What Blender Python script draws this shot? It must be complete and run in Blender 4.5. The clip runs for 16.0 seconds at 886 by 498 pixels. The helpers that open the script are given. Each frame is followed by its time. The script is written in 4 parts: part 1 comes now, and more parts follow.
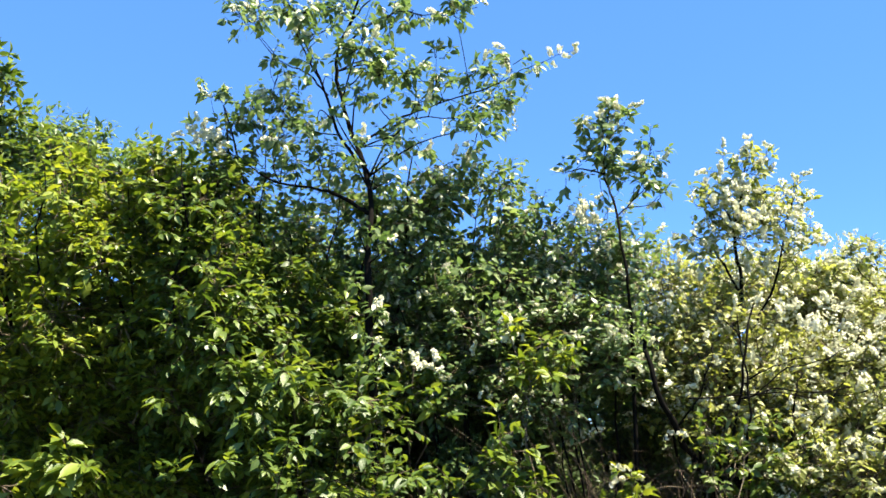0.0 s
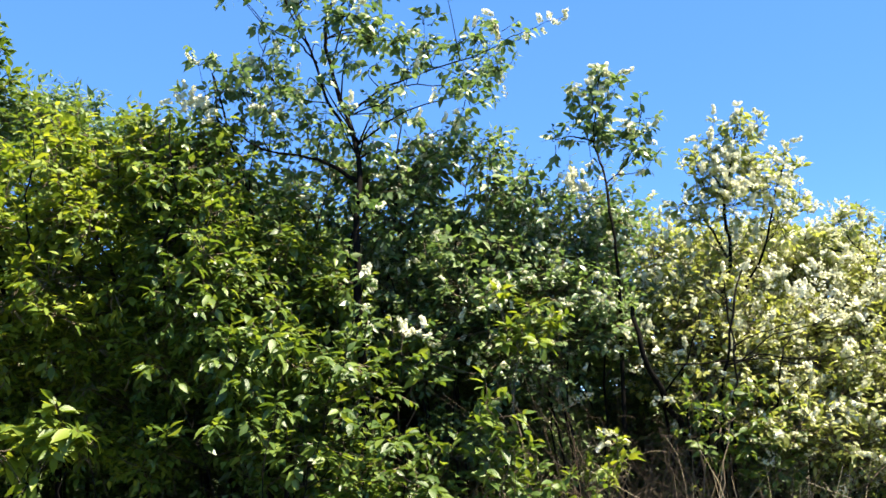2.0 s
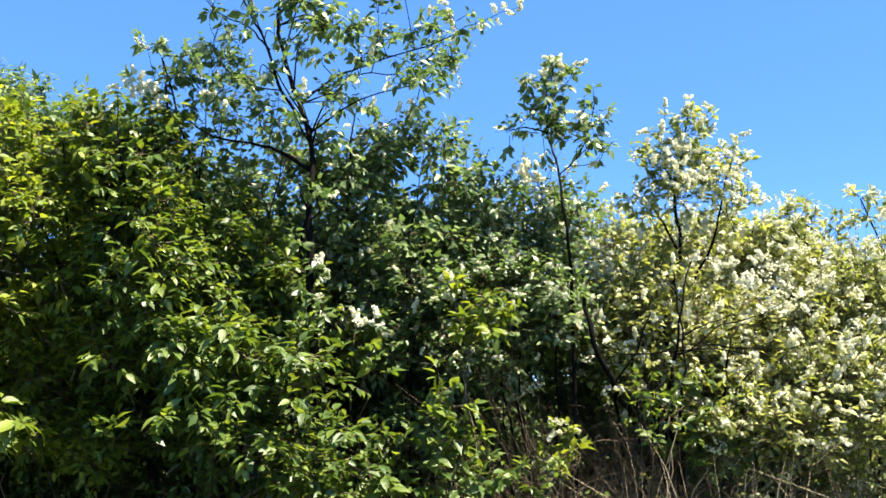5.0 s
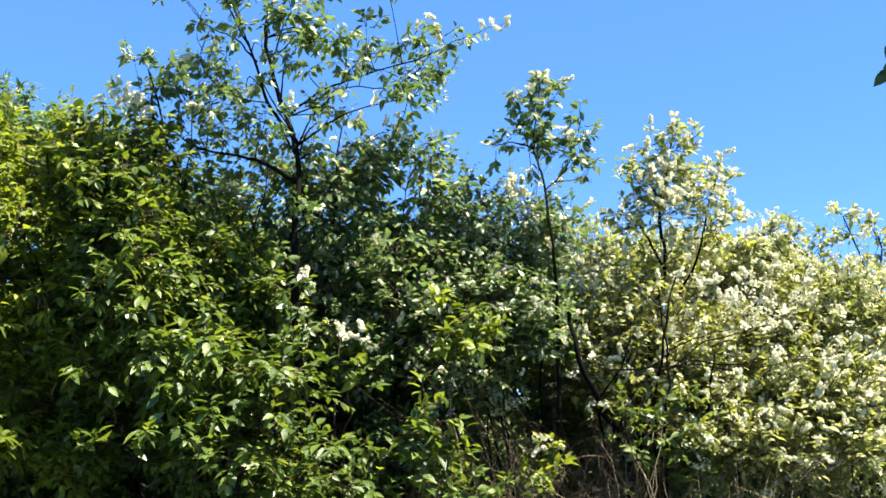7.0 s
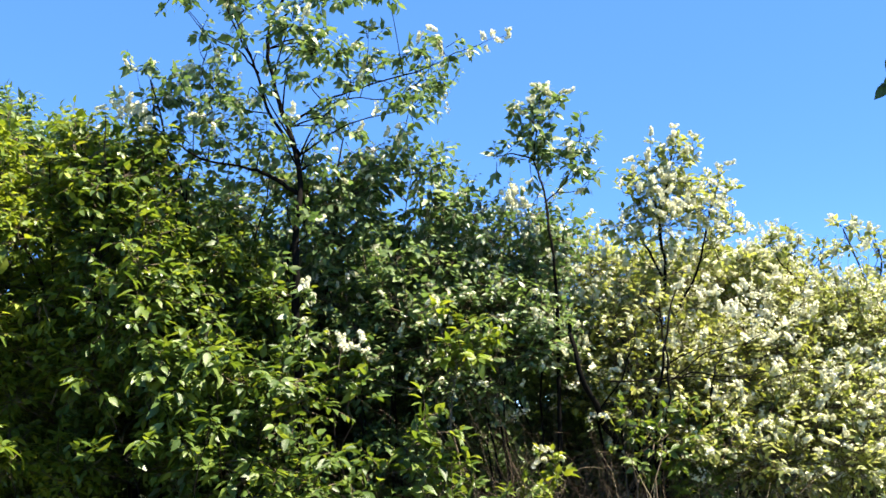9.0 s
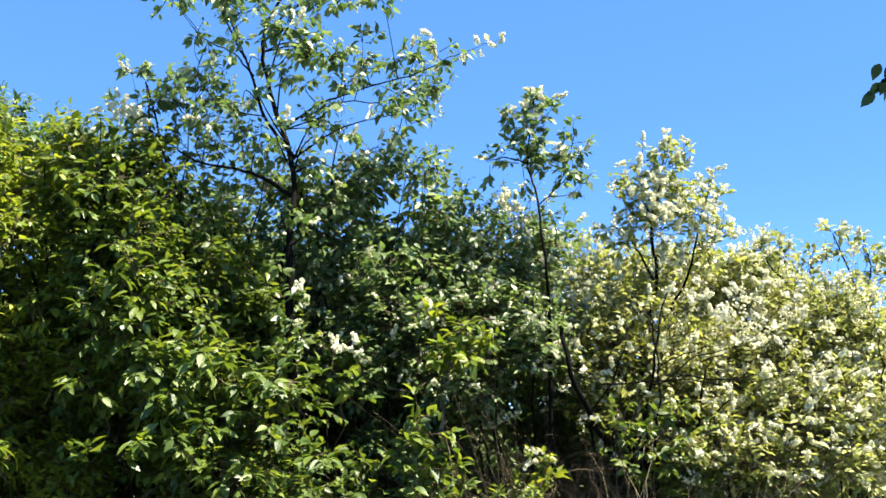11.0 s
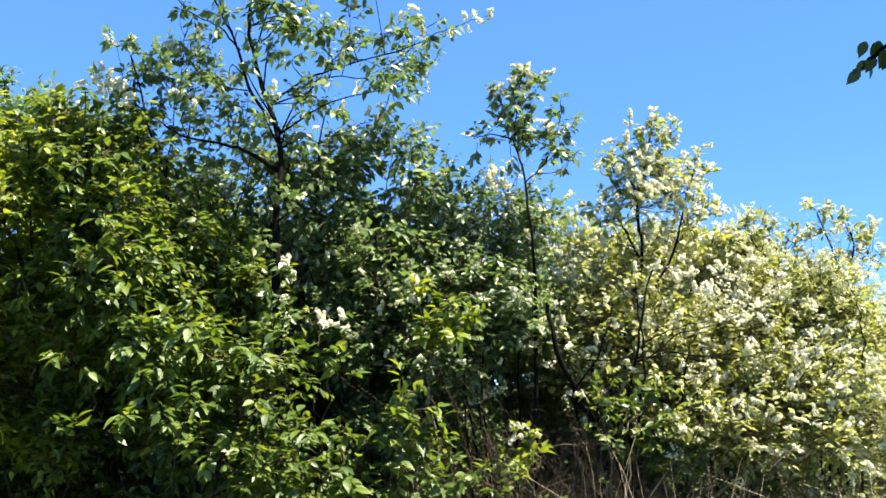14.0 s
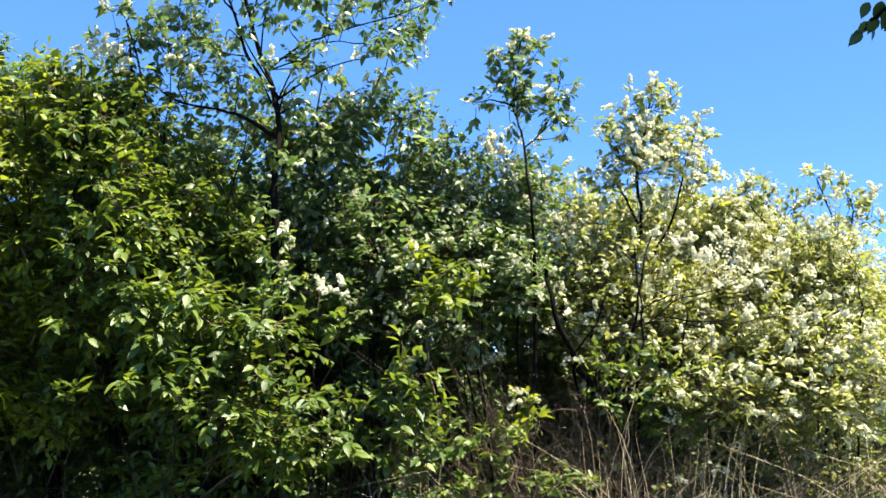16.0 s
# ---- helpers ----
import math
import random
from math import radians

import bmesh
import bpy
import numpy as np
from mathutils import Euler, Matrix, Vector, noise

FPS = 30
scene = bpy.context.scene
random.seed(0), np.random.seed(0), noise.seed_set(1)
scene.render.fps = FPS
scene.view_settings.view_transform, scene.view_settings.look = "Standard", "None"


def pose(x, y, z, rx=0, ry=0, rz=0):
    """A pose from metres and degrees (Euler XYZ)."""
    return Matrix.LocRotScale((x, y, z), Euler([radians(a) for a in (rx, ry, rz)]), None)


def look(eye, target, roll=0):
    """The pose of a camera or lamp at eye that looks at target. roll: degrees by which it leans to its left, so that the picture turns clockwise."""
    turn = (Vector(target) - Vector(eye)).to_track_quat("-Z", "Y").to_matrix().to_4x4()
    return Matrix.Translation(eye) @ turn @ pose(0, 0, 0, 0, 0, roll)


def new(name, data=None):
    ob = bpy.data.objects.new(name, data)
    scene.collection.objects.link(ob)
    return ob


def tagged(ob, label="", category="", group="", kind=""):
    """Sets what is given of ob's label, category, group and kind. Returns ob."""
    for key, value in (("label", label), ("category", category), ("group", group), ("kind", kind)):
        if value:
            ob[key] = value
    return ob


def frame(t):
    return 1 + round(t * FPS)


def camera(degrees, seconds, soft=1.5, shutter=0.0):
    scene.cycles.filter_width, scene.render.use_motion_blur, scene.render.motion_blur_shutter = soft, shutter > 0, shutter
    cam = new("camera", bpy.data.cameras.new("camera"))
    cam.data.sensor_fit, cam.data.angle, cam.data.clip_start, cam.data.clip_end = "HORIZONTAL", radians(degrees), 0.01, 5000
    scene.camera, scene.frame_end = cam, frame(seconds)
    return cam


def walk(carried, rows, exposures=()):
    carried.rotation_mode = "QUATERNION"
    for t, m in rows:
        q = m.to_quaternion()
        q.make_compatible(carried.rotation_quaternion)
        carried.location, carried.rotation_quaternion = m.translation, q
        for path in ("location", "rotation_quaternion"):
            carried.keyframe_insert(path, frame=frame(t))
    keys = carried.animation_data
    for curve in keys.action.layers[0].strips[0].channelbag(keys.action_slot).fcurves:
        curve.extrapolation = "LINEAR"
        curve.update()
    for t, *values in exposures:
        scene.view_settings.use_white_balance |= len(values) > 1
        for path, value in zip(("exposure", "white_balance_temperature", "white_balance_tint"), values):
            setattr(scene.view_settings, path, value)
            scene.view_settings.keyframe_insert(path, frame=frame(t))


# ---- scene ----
cam = camera(52.7, 16.0, soft=1.6)
walk(cam, [
    (0.0, pose(0.000, 0.000, 1.600, 101.00, 0.00, 0.00)),
    (0.5, pose(0.043, -0.017, 1.593, 100.21, 0.14, 0.47)),
    (1.0, pose(0.058, -0.018, 1.589, 99.75, 0.16, 0.57)),
    (1.5, pose(0.073, -0.021, 1.596, 99.36, 0.15, 0.52)),
    (2.0, pose(0.087, -0.017, 1.582, 99.08, 0.08, 0.21)),
    (2.5, pose(0.090, -0.014, 1.588, 98.63, 0.06, -0.19)),
    (3.0, pose(0.110, -0.007, 1.575, 98.42, 0.04, -0.58)),
    (3.5, pose(0.113, -0.006, 1.569, 98.29, 0.08, -1.19)),
    (4.0, pose(0.094, -0.005, 1.572, 98.25, 0.17, -1.72)),
    (6.5, pose(0.092, -0.009, 1.591, 99.09, -0.07, -3.75)),
    (7.0, pose(0.081, -0.007, 1.598, 99.19, -0.14, -3.83)),
    (7.5, pose(0.076, -0.006, 1.595, 99.42, -0.28, -3.75)),
    (8.0, pose(0.079, -0.013, 1.595, 99.57, -0.31, -3.67)),
    (8.5, pose(0.069, -0.007, 1.595, 99.74, -0.29, -3.86)),
    (9.0, pose(0.069, -0.012, 1.597, 99.89, -0.29, -3.93)),
    (11.5, pose(0.075, -0.057, 1.594, 100.13, -0.46, -4.43)),
    (12.0, pose(0.074, -0.061, 1.602, 100.41, -0.27, -4.46)),
    (12.5, pose(0.075, -0.061, 1.589, 100.74, -0.36, -4.53)),
    (13.0, pose(0.070, -0.053, 1.585, 99.87, -0.55, -4.63)),
    (13.5, pose(0.071, -0.055, 1.583, 99.50, -0.66, -4.99)),
    (14.0, pose(0.068, -0.055, 1.579, 98.68, -0.63, -5.28)),
    (14.5, pose(0.062, -0.052, 1.570, 97.90, -0.78, -5.37)),
    (15.0, pose(0.059, -0.049, 1.567, 97.70, -0.69, -5.51)),
    (15.5, pose(0.073, -0.048, 1.559, 97.29, -0.64, -5.58)),
    (16.0, pose(0.069, -0.047, 1.559, 96.74, -0.51, -5.33)),
])

# ---- world, sun, exposure ----
SUN_TURN, SUN_HEIGHT = 116.0, 60.0      # compass turn from +y, clockwise, and height in degrees
world = bpy.data.worlds.new("sky")
scene.world = world
world.use_nodes = True
wn = world.node_tree.nodes
sky = wn.new("ShaderNodeTexSky")
sky.sky_type = "NISHITA"
sky.sun_disc = False
sky.sun_elevation, sky.sun_rotation = radians(SUN_HEIGHT), radians(SUN_TURN)
sky.air_density, sky.dust_density, sky.ozone_density = 0.28, 0.0, 3.0
clear = wn.new("ShaderNodeMixRGB")     # clear, even blue over the whole view
clear.inputs[0].default_value = 0.6
clear.inputs[2].default_value = (0.2, 0.555, 1.32, 1)
deep = wn.new("ShaderNodeHueSaturation")
deep.inputs["Hue"].default_value = 0.506
deep.inputs["Saturation"].default_value = 1.16
world.node_tree.links.new(sky.outputs[0], deep.inputs["Color"])
world.node_tree.links.new(deep.outputs[0], clear.inputs[1])
world.node_tree.links.new(clear.outputs[0], wn["Background"].inputs[0])
wn["Background"].inputs[1].default_value = 0.174
lamp = bpy.data.lights.new("sun", "SUN")
lamp.energy, lamp.angle, lamp.color = 5.0, radians(0.5), (1.0, 0.9, 0.72)
sun = new("sun", lamp)
a, e = radians(SUN_TURN), radians(SUN_HEIGHT)
sun.matrix_world = look((0, 0, 30), (-math.sin(a) * math.cos(e), -math.cos(a) * math.cos(e), 30 - math.sin(e)))
scene.view_settings.exposure = 2.29

# ---- materials ----


def nodes_of(name):
    m = bpy.data.materials.new(name)
    m.use_nodes = True
    m.node_tree.nodes.clear()
    out = m.node_tree.nodes.new("ShaderNodeOutputMaterial")

    def add(kind, **values):
        n = m.node_tree.nodes.new(kind)
        for key, v in values.items():
            n.inputs[key.replace("_", " ")].default_value = v
        return n

    return m, add, m.node_tree.links.new, out


def ramp(add, stops):
    r = add("ShaderNodeValToRGB")
    while len(r.color_ramp.elements) < len(stops):
        r.color_ramp.elements.new(0.5)
    for el, (p, c) in zip(r.color_ramp.elements, stops):
        el.position, el.color = p, (*c, 1)
    return r


def chance(add, link):
    """A random number for each leaf or petal, joined or single."""
    info, geo = add("ShaderNodeObjectInfo"), add("ShaderNodeNewGeometry")
    s = add("ShaderNodeMath")
    link(info.outputs["Random"], s.inputs[0])
    link(geo.outputs["Random Per Island"], s.inputs[1])
    fr = add("ShaderNodeMath")
    fr.operation = "FRACT"
    link(s.outputs[0], fr.inputs[0])
    return fr.outputs[0]


def leaf_material(name, stops, glow, sheen=0.38, through_part=0.34):
    """Leaf blade: waxy top, light shining through, colour that differs from leaf to leaf and from bough to bough."""
    m, add, link, out = nodes_of(name)
    rnd = chance(add, link)
    co = add("ShaderNodeTexCoord")
    big = add("ShaderNodeTexNoise", Scale=1.7, Detail=3.0)
    fine = add("ShaderNodeTexNoise", Scale=70.0, Detail=3.0)
    link(co.outputs["Object"], big.inputs["Vector"])
    link(co.outputs["Object"], fine.inputs["Vector"])
    mix = add("ShaderNodeMath")
    mix.operation = "MULTIPLY_ADD"
    link(rnd, mix.inputs[0])
    mix.inputs[1].default_value = 0.62
    sc = add("ShaderNodeMath")
    sc.operation = "MULTIPLY"
    link(big.outputs["Fac"], sc.inputs[0])
    sc.inputs[1].default_value = 0.4
    link(sc.outputs[0], mix.inputs[2])
    col = ramp(add, stops)
    link(mix.outputs[0], col.inputs[0])
    tint = add("ShaderNodeMixRGB")
    tint.blend_type = "MULTIPLY"
    tint.inputs[0].default_value = 0.35
    link(col.outputs[0], tint.inputs[1])
    link(fine.outputs["Fac"], tint.inputs[2])
    b = add("ShaderNodeBsdfPrincipled", Roughness=0.42)
    b.inputs["Specular IOR Level"].default_value = sheen
    link(tint.outputs[0], b.inputs["Base Color"])
    bump = add("ShaderNodeBump", Strength=0.25, Distance=0.004)
    link(fine.outputs["Fac"], bump.inputs["Height"])
    link(bump.outputs[0], b.inputs["Normal"])
    tr = add("ShaderNodeBsdfTranslucent")
    warm = add("ShaderNodeMixRGB")
    warm.blend_type = "MULTIPLY"
    warm.inputs[0].default_value = 1.0
    link(col.outputs[0], warm.inputs[1])
    warm.inputs[2].default_value = (*glow, 1)
    link(warm.outputs[0], tr.inputs["Color"])
    both = add("ShaderNodeMixShader", Fac=through_part)
    link(b.outputs[0], both.inputs[1])
    link(tr.outputs[0], both.inputs[2])
    link(both.outputs[0], out.inputs["Surface"])
    return m


def rough_material(name, stops, scale, fine_scale, roughness=0.9, relief=0.3, stretch=(1, 1, 1), sheen=0.25):
    """Bark, soil, straw: two scales of noise, dull."""
    m, add, link, out = nodes_of(name)
    co, mp = add("ShaderNodeTexCoord"), add("ShaderNodeMapping")
    mp.inputs["Scale"].default_value = stretch
    link(co.outputs["Object"], mp.inputs["Vector"])
    big, fine = add("ShaderNodeTexNoise", Scale=scale, Detail=5.0), add("ShaderNodeTexNoise", Scale=fine_scale, Detail=4.0)
    link(mp.outputs[0], big.inputs["Vector"])
    link(mp.outputs[0], fine.inputs["Vector"])
    s = add("ShaderNodeMath")
    link(big.outputs["Fac"], s.inputs[0])
    rnd = add("ShaderNodeMath")
    rnd.operation = "MULTIPLY_ADD"
    link(chance(add, link), rnd.inputs[0])
    rnd.inputs[1].default_value = 0.3
    link(fine.outputs["Fac"], rnd.inputs[2])
    link(rnd.outputs[0], s.inputs[1])
    half = add("ShaderNodeMath")
    half.operation = "MULTIPLY"
    half.inputs[1].default_value = 0.5
    link(s.outputs[0], half.inputs[0])
    col = ramp(add, stops)
    link(half.outputs[0], col.inputs[0])
    b = add("ShaderNodeBsdfPrincipled", Roughness=roughness)
    b.inputs["Specular IOR Level"].default_value = sheen
    link(col.outputs[0], b.inputs["Base Color"])
    bump = add("ShaderNodeBump", Strength=relief, Distance=0.01)
    link(fine.outputs["Fac"], bump.inputs["Height"])
    link(bump.outputs[0], b.inputs["Normal"])
    link(b.outputs[0], out.inputs["Surface"])
    return m


LEAF_YELLOW = leaf_material("yellow_green_leaf", [(0.1, (0.056, 0.104, 0.015)), (0.5, (0.13, 0.193, 0.028)), (0.95, (0.31, 0.36, 0.058))], (1.5, 1.35, 0.5), 0.45, 0.42)
LEAF_GREEN = leaf_material("mid_green_leaf", [(0.1, (0.037, 0.077, 0.016)), (0.5, (0.087, 0.146, 0.029)), (0.95, (0.21, 0.275, 0.056))], (1.5, 1.35, 0.5), 0.5, 0.42)
LEAF_CHERRY = leaf_material("bird_cherry_leaf", [(0.1, (0.052, 0.1, 0.036)), (0.55, (0.115, 0.18, 0.06)), (0.95, (0.28, 0.34, 0.13))], (1.15, 1.2, 0.75), 0.65, 0.4)
LEAF_PALE = leaf_material("pale_spring_leaf", [(0.1, (0.135, 0.17, 0.045)), (0.5, (0.265, 0.29, 0.082)), (0.95, (0.46, 0.465, 0.15))], (1.22, 1.27, 0.7), 0.5, 0.42)
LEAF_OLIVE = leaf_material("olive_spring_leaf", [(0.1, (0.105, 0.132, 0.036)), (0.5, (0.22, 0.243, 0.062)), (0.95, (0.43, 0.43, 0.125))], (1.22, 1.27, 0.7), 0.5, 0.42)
# overhanging leaves: their shade is painted in as a darker green
LEAF_BROAD_SHADED = leaf_material("shade_toned_broad_leaf", [(0.1, (0.018, 0.038, 0.01)), (0.5, (0.035, 0.065, 0.016)), (0.95, (0.07, 0.11, 0.03))], (1.4, 1.35, 0.5), 0.3, 0.25)
PETAL = leaf_material("white_petal", [(0.1, (0.62, 0.61, 0.39)), (0.5, (0.74, 0.735, 0.55)), (0.95, (0.82, 0.82, 0.71))], (1.0, 1.0, 0.92), 0.2, 0.3)
# bark colour far below its real tone: the trunks' shade is put into it
SHADE_BARK = rough_material("shade_darkened_bark", [(0.3, (0.0035, 0.0032, 0.003)), (0.55, (0.0055, 0.005, 0.0045)), (0.8, (0.01, 0.009, 0.008))], 9, 60, 1.0, 0.5, (1, 1, 0.35), 0.03)
TWIG = rough_material("brown_twig_bark", [(0.3, (0.036, 0.027, 0.018)), (0.55, (0.085, 0.065, 0.043)), (0.8, (0.17, 0.138, 0.098))], 6, 45)
DEADWOOD = rough_material("dead_brown_wood", [(0.3, (0.028, 0.019, 0.012)), (0.55, (0.06, 0.042, 0.028)), (0.8, (0.115, 0.088, 0.062))], 6, 45)
STRAW = rough_material("dry_straw", [(0.3, (0.2, 0.145, 0.085)), (0.55, (0.38, 0.3, 0.195)), (0.8, (0.58, 0.5, 0.37))], 3, 30, 0.75)
SOIL = rough_material("soil_and_litter", [(0.3, (0.03, 0.022, 0.014)), (0.5, (0.07, 0.055, 0.03)), (0.7, (0.06, 0.085, 0.025))], 0.6, 14, 1.0, 0.6)


# ---- makers ----
def mesh_of(name, verts, faces, material):
    """A mesh from arrays: verts n x 3; faces a list of integer arrays, each m x 3 or m x 4."""
    me = bpy.data.meshes.new(name)
    loops = np.concatenate([np.asarray(q).ravel() for q in faces]).astype(np.int32)
    sizes = np.concatenate([np.full(len(q), np.asarray(q).shape[1]) for q in faces]).astype(np.int32)
    me.vertices.add(len(verts))
    me.vertices.foreach_set("co", np.asarray(verts, dtype=np.float32).ravel())
    me.loops.add(len(loops))
    me.loops.foreach_set("vertex_index", loops)
    me.polygons.add(len(sizes))
    me.polygons.foreach_set("loop_start", np.concatenate([[0], np.cumsum(sizes)[:-1]]).astype(np.int32))
    me.polygons.foreach_set("use_smooth", np.ones(len(sizes), dtype=bool))
    me.update(calc_edges=True)
    me.validate()
    me.materials.append(material)
    return me


def part(name, me, parent, label="", kind=""):
    ob = new(name, me)
    ob.parent = parent
    ob.matrix_parent_inverse = parent.matrix_basis.inverted()
    return tagged(ob, label, "", "", kind)


def unit(v):
    return v / np.maximum(np.linalg.norm(v, axis=-1, keepdims=True), 1e-9)


def smooth_path(points, n):
    """A curve of n points through the given ones."""
    p = np.asarray(points, dtype=float)
    p = np.vstack([2 * p[0] - p[1], p, 2 * p[-1] - p[-2]])
    out = []
    for u in np.linspace(0, len(p) - 3 - 1e-6, n):
        i, f = int(u), u - int(u)
        a0, a1, a2, a3 = p[i:i + 4]
        out.append(0.5 * (2 * a1 + (a2 - a0) * f + (2 * a0 - 5 * a1 + 4 * a2 - a3) * f * f + (3 * a1 - a0 - 3 * a2 + a3) * f ** 3))
    return np.array(out)


def tube(path, radii, sides):
    """Rings round a path: verts and quads, with a closed tip."""
    p = np.asarray(path)
    n = len(p)
    t = unit(np.gradient(p, axis=0))
    s = unit(np.cross(t, [0.31, 0.93, 0.17]))
    u = np.cross(s, t)
    ang = np.arange(sides) * 2 * math.pi / sides
    ring = np.cos(ang)[None, :, None] * s[:, None] + np.sin(ang)[None, :, None] * u[:, None]
    v = (p[:, None] + ring * np.asarray(radii)[:, None, None]).reshape(-1, 3)
    i, j = np.meshgrid(np.arange(n - 1), np.arange(sides), indexing="ij")
    k = (j + 1) % sides
    q = np.stack([i * sides + j, i * sides + k, (i + 1) * sides + k, (i + 1) * sides + j], -1).reshape(-1, 4)
    return v, q


def joined(pieces):
    """Several (verts, faces) as one."""
    at, vs, fs = 0, [], []
    for v, q in pieces:
        vs.append(v)
        fs.append(q + at)
        at += len(v)
    return np.concatenate(vs), np.concatenate(fs)


def blade(stations, fold, droop, curl):
    """A leaf one unit long: halves folded up along the midrib, tip hanging."""
    v, rows = [(0, 0, 0)], []
    for u, w in stations:
        z = -droop * u * u
        rows.append(len(v))
        v += [(u, w, z + fold * w + curl * u * w), (u, 0, z), (u, -w, z + fold * w - curl * u * w)]
    tip = len(v)
    v.append((1, 0, -droop))
    tri, r = [], rows
    tri += [(0, r[0] + 1, r[0]), (0, r[0] + 2, r[0] + 1)]
    for b, c in zip(r, r[1:]):
        tri += [(b, b + 1, c + 1), (b, c + 1, c), (b + 1, b + 2, c + 2), (b + 1, c + 2, c + 1)]
    b = r[-1]
    tri += [(b, b + 1, tip), (b + 1, b + 2, tip)]
    return np.array(v, dtype=float), np.array(tri)


PLAIN_BLADES = [blade([(0.28, 0.225), (0.62, 0.19)], f, d, c) for f, d, c in ((0.25, 0.16, 0.1), (0.1, 0.28, -0.15), (0.42, 0.1, 0.0))]
KITE_BLADES = [blade([(0.4, 0.2)], f, d, c) for f, d, c in ((0.35, 0.16, 0.1), (0.15, 0.28, -0.15), (0.55, 0.1, 0.0))]
ROUND_BLADES = [blade([(0.15, 0.2), (0.42, 0.31), (0.75, 0.2)], f, d, c) for f, d, c in ((0.2, 0.16, 0.1), (0.1, 0.24, -0.12), (0.3, 0.1, 0.0))]
FINE = ((0.08, 0.1), (0.24, 0.215), (0.45, 0.25), (0.68, 0.18), (0.87, 0.06))
FINE_BLADES = [blade(FINE, f, d, c) for f, d, c in ((0.3, 0.2, 0.12), (0.15, 0.32, -0.2), (0.5, 0.1, 0.05), (0.25, 0.42, 0.1))]
LEAF_MESHES = {}


def spray_mesh(template, pos, way, up, size):
    """Copies of a template (x along way, z along up) as one array of verts and triangles."""
    tv, tf = template
    side = np.cross(up, way)
    v = pos[:, None] + size[:, None, None] * (tv[None, :, :1] * way[:, None] + tv[None, :, 1:2] * side[:, None] + tv[None, :, 2:] * up[:, None])
    f = tf[None] + (np.arange(len(pos)) * len(tv))[:, None, None]
    return v.reshape(-1, 3), f.reshape(-1, 3)


def raceme(rng, flowers, petals=5):
    """A loose spike of small flowers, one unit long."""
    vs, fs, at = [], [], 0
    bend = rng.uniform(-0.25, 0.25, 2)
    for i in range(flowers):
        u = 0.08 + 0.92 * (i + rng.uniform(-0.4, 0.4)) / flowers
        a = i * 2.4 + rng.uniform(-0.6, 0.6)
        r = (0.17 * (1 - 0.55 * u) + 0.04) * rng.uniform(0.6, 1.2)
        out = np.array([rng.uniform(0, 0.7), math.cos(a), math.sin(a)])
        out /= np.linalg.norm(out)
        c = np.array([u, bend[0] * u * u, bend[1] * u * u]) + out * r
        s = unit(np.cross(out, [0.2, 0.5, 0.84]))
        t = np.cross(out, s)
        w = rng.uniform(0.1, 0.17)
        rim = [c + out * w * rng.uniform(0.1, 0.6) + w * (math.cos(b) * s + math.sin(b) * t) for b in np.arange(petals) * 2 * math.pi / petals]
        vs += [c, *rim]
        fs += [(at, at + 1 + k, at + 1 + (k + 1) % petals) for k in range(petals)]
        at += petals + 1
    return np.array(vs), np.array(fs)


RNG0 = np.random.default_rng(5)
RACEMES = [raceme(RNG0, 14, 4), raceme(RNG0, 16, 4), raceme(RNG0, 11, 4)]
RACEME_MESHES = [mesh_of("blossom_spike", *(lambda r: (r[0], [r[1]]))(raceme(RNG0, 26)), PETAL) for _ in range(3)]


def leaf_meshes(material):
    if material.name not in LEAF_MESHES:
        LEAF_MESHES[material.name] = [mesh_of("leaf", v, [f], material) for v, f in FINE_BLADES]
    return LEAF_MESHES[material.name]


BROAD = ((0.06, 0.12), (0.2, 0.27), (0.42, 0.32), (0.66, 0.23), (0.86, 0.08))
BROAD_MESHES = [mesh_of("leaf", v, [f], LEAF_BROAD_SHADED) for v, f in (blade(BROAD, 0.12, 0.12, 0.05), blade(BROAD, 0.25, 0.2, -0.1), blade(BROAD, 0.08, 0.05, 0.1))]


def mass(rng, centre, radii, n, size):
    """n clumps of about that size strewn through an ellipsoid, more of them towards its skin."""
    d = rng.normal(size=(n, 3))
    d /= (np.abs(d) ** 3).sum(1, keepdims=True) ** (1 / 3)
    r = rng.uniform(0.1, 1.0, n) ** 0.42
    c = np.array(centre) + d * r[:, None] * (np.array(radii) - 0.45 * size)
    return [(*p, size * s) for p, s in zip(c, rng.uniform(0.55, 1.3, n))]


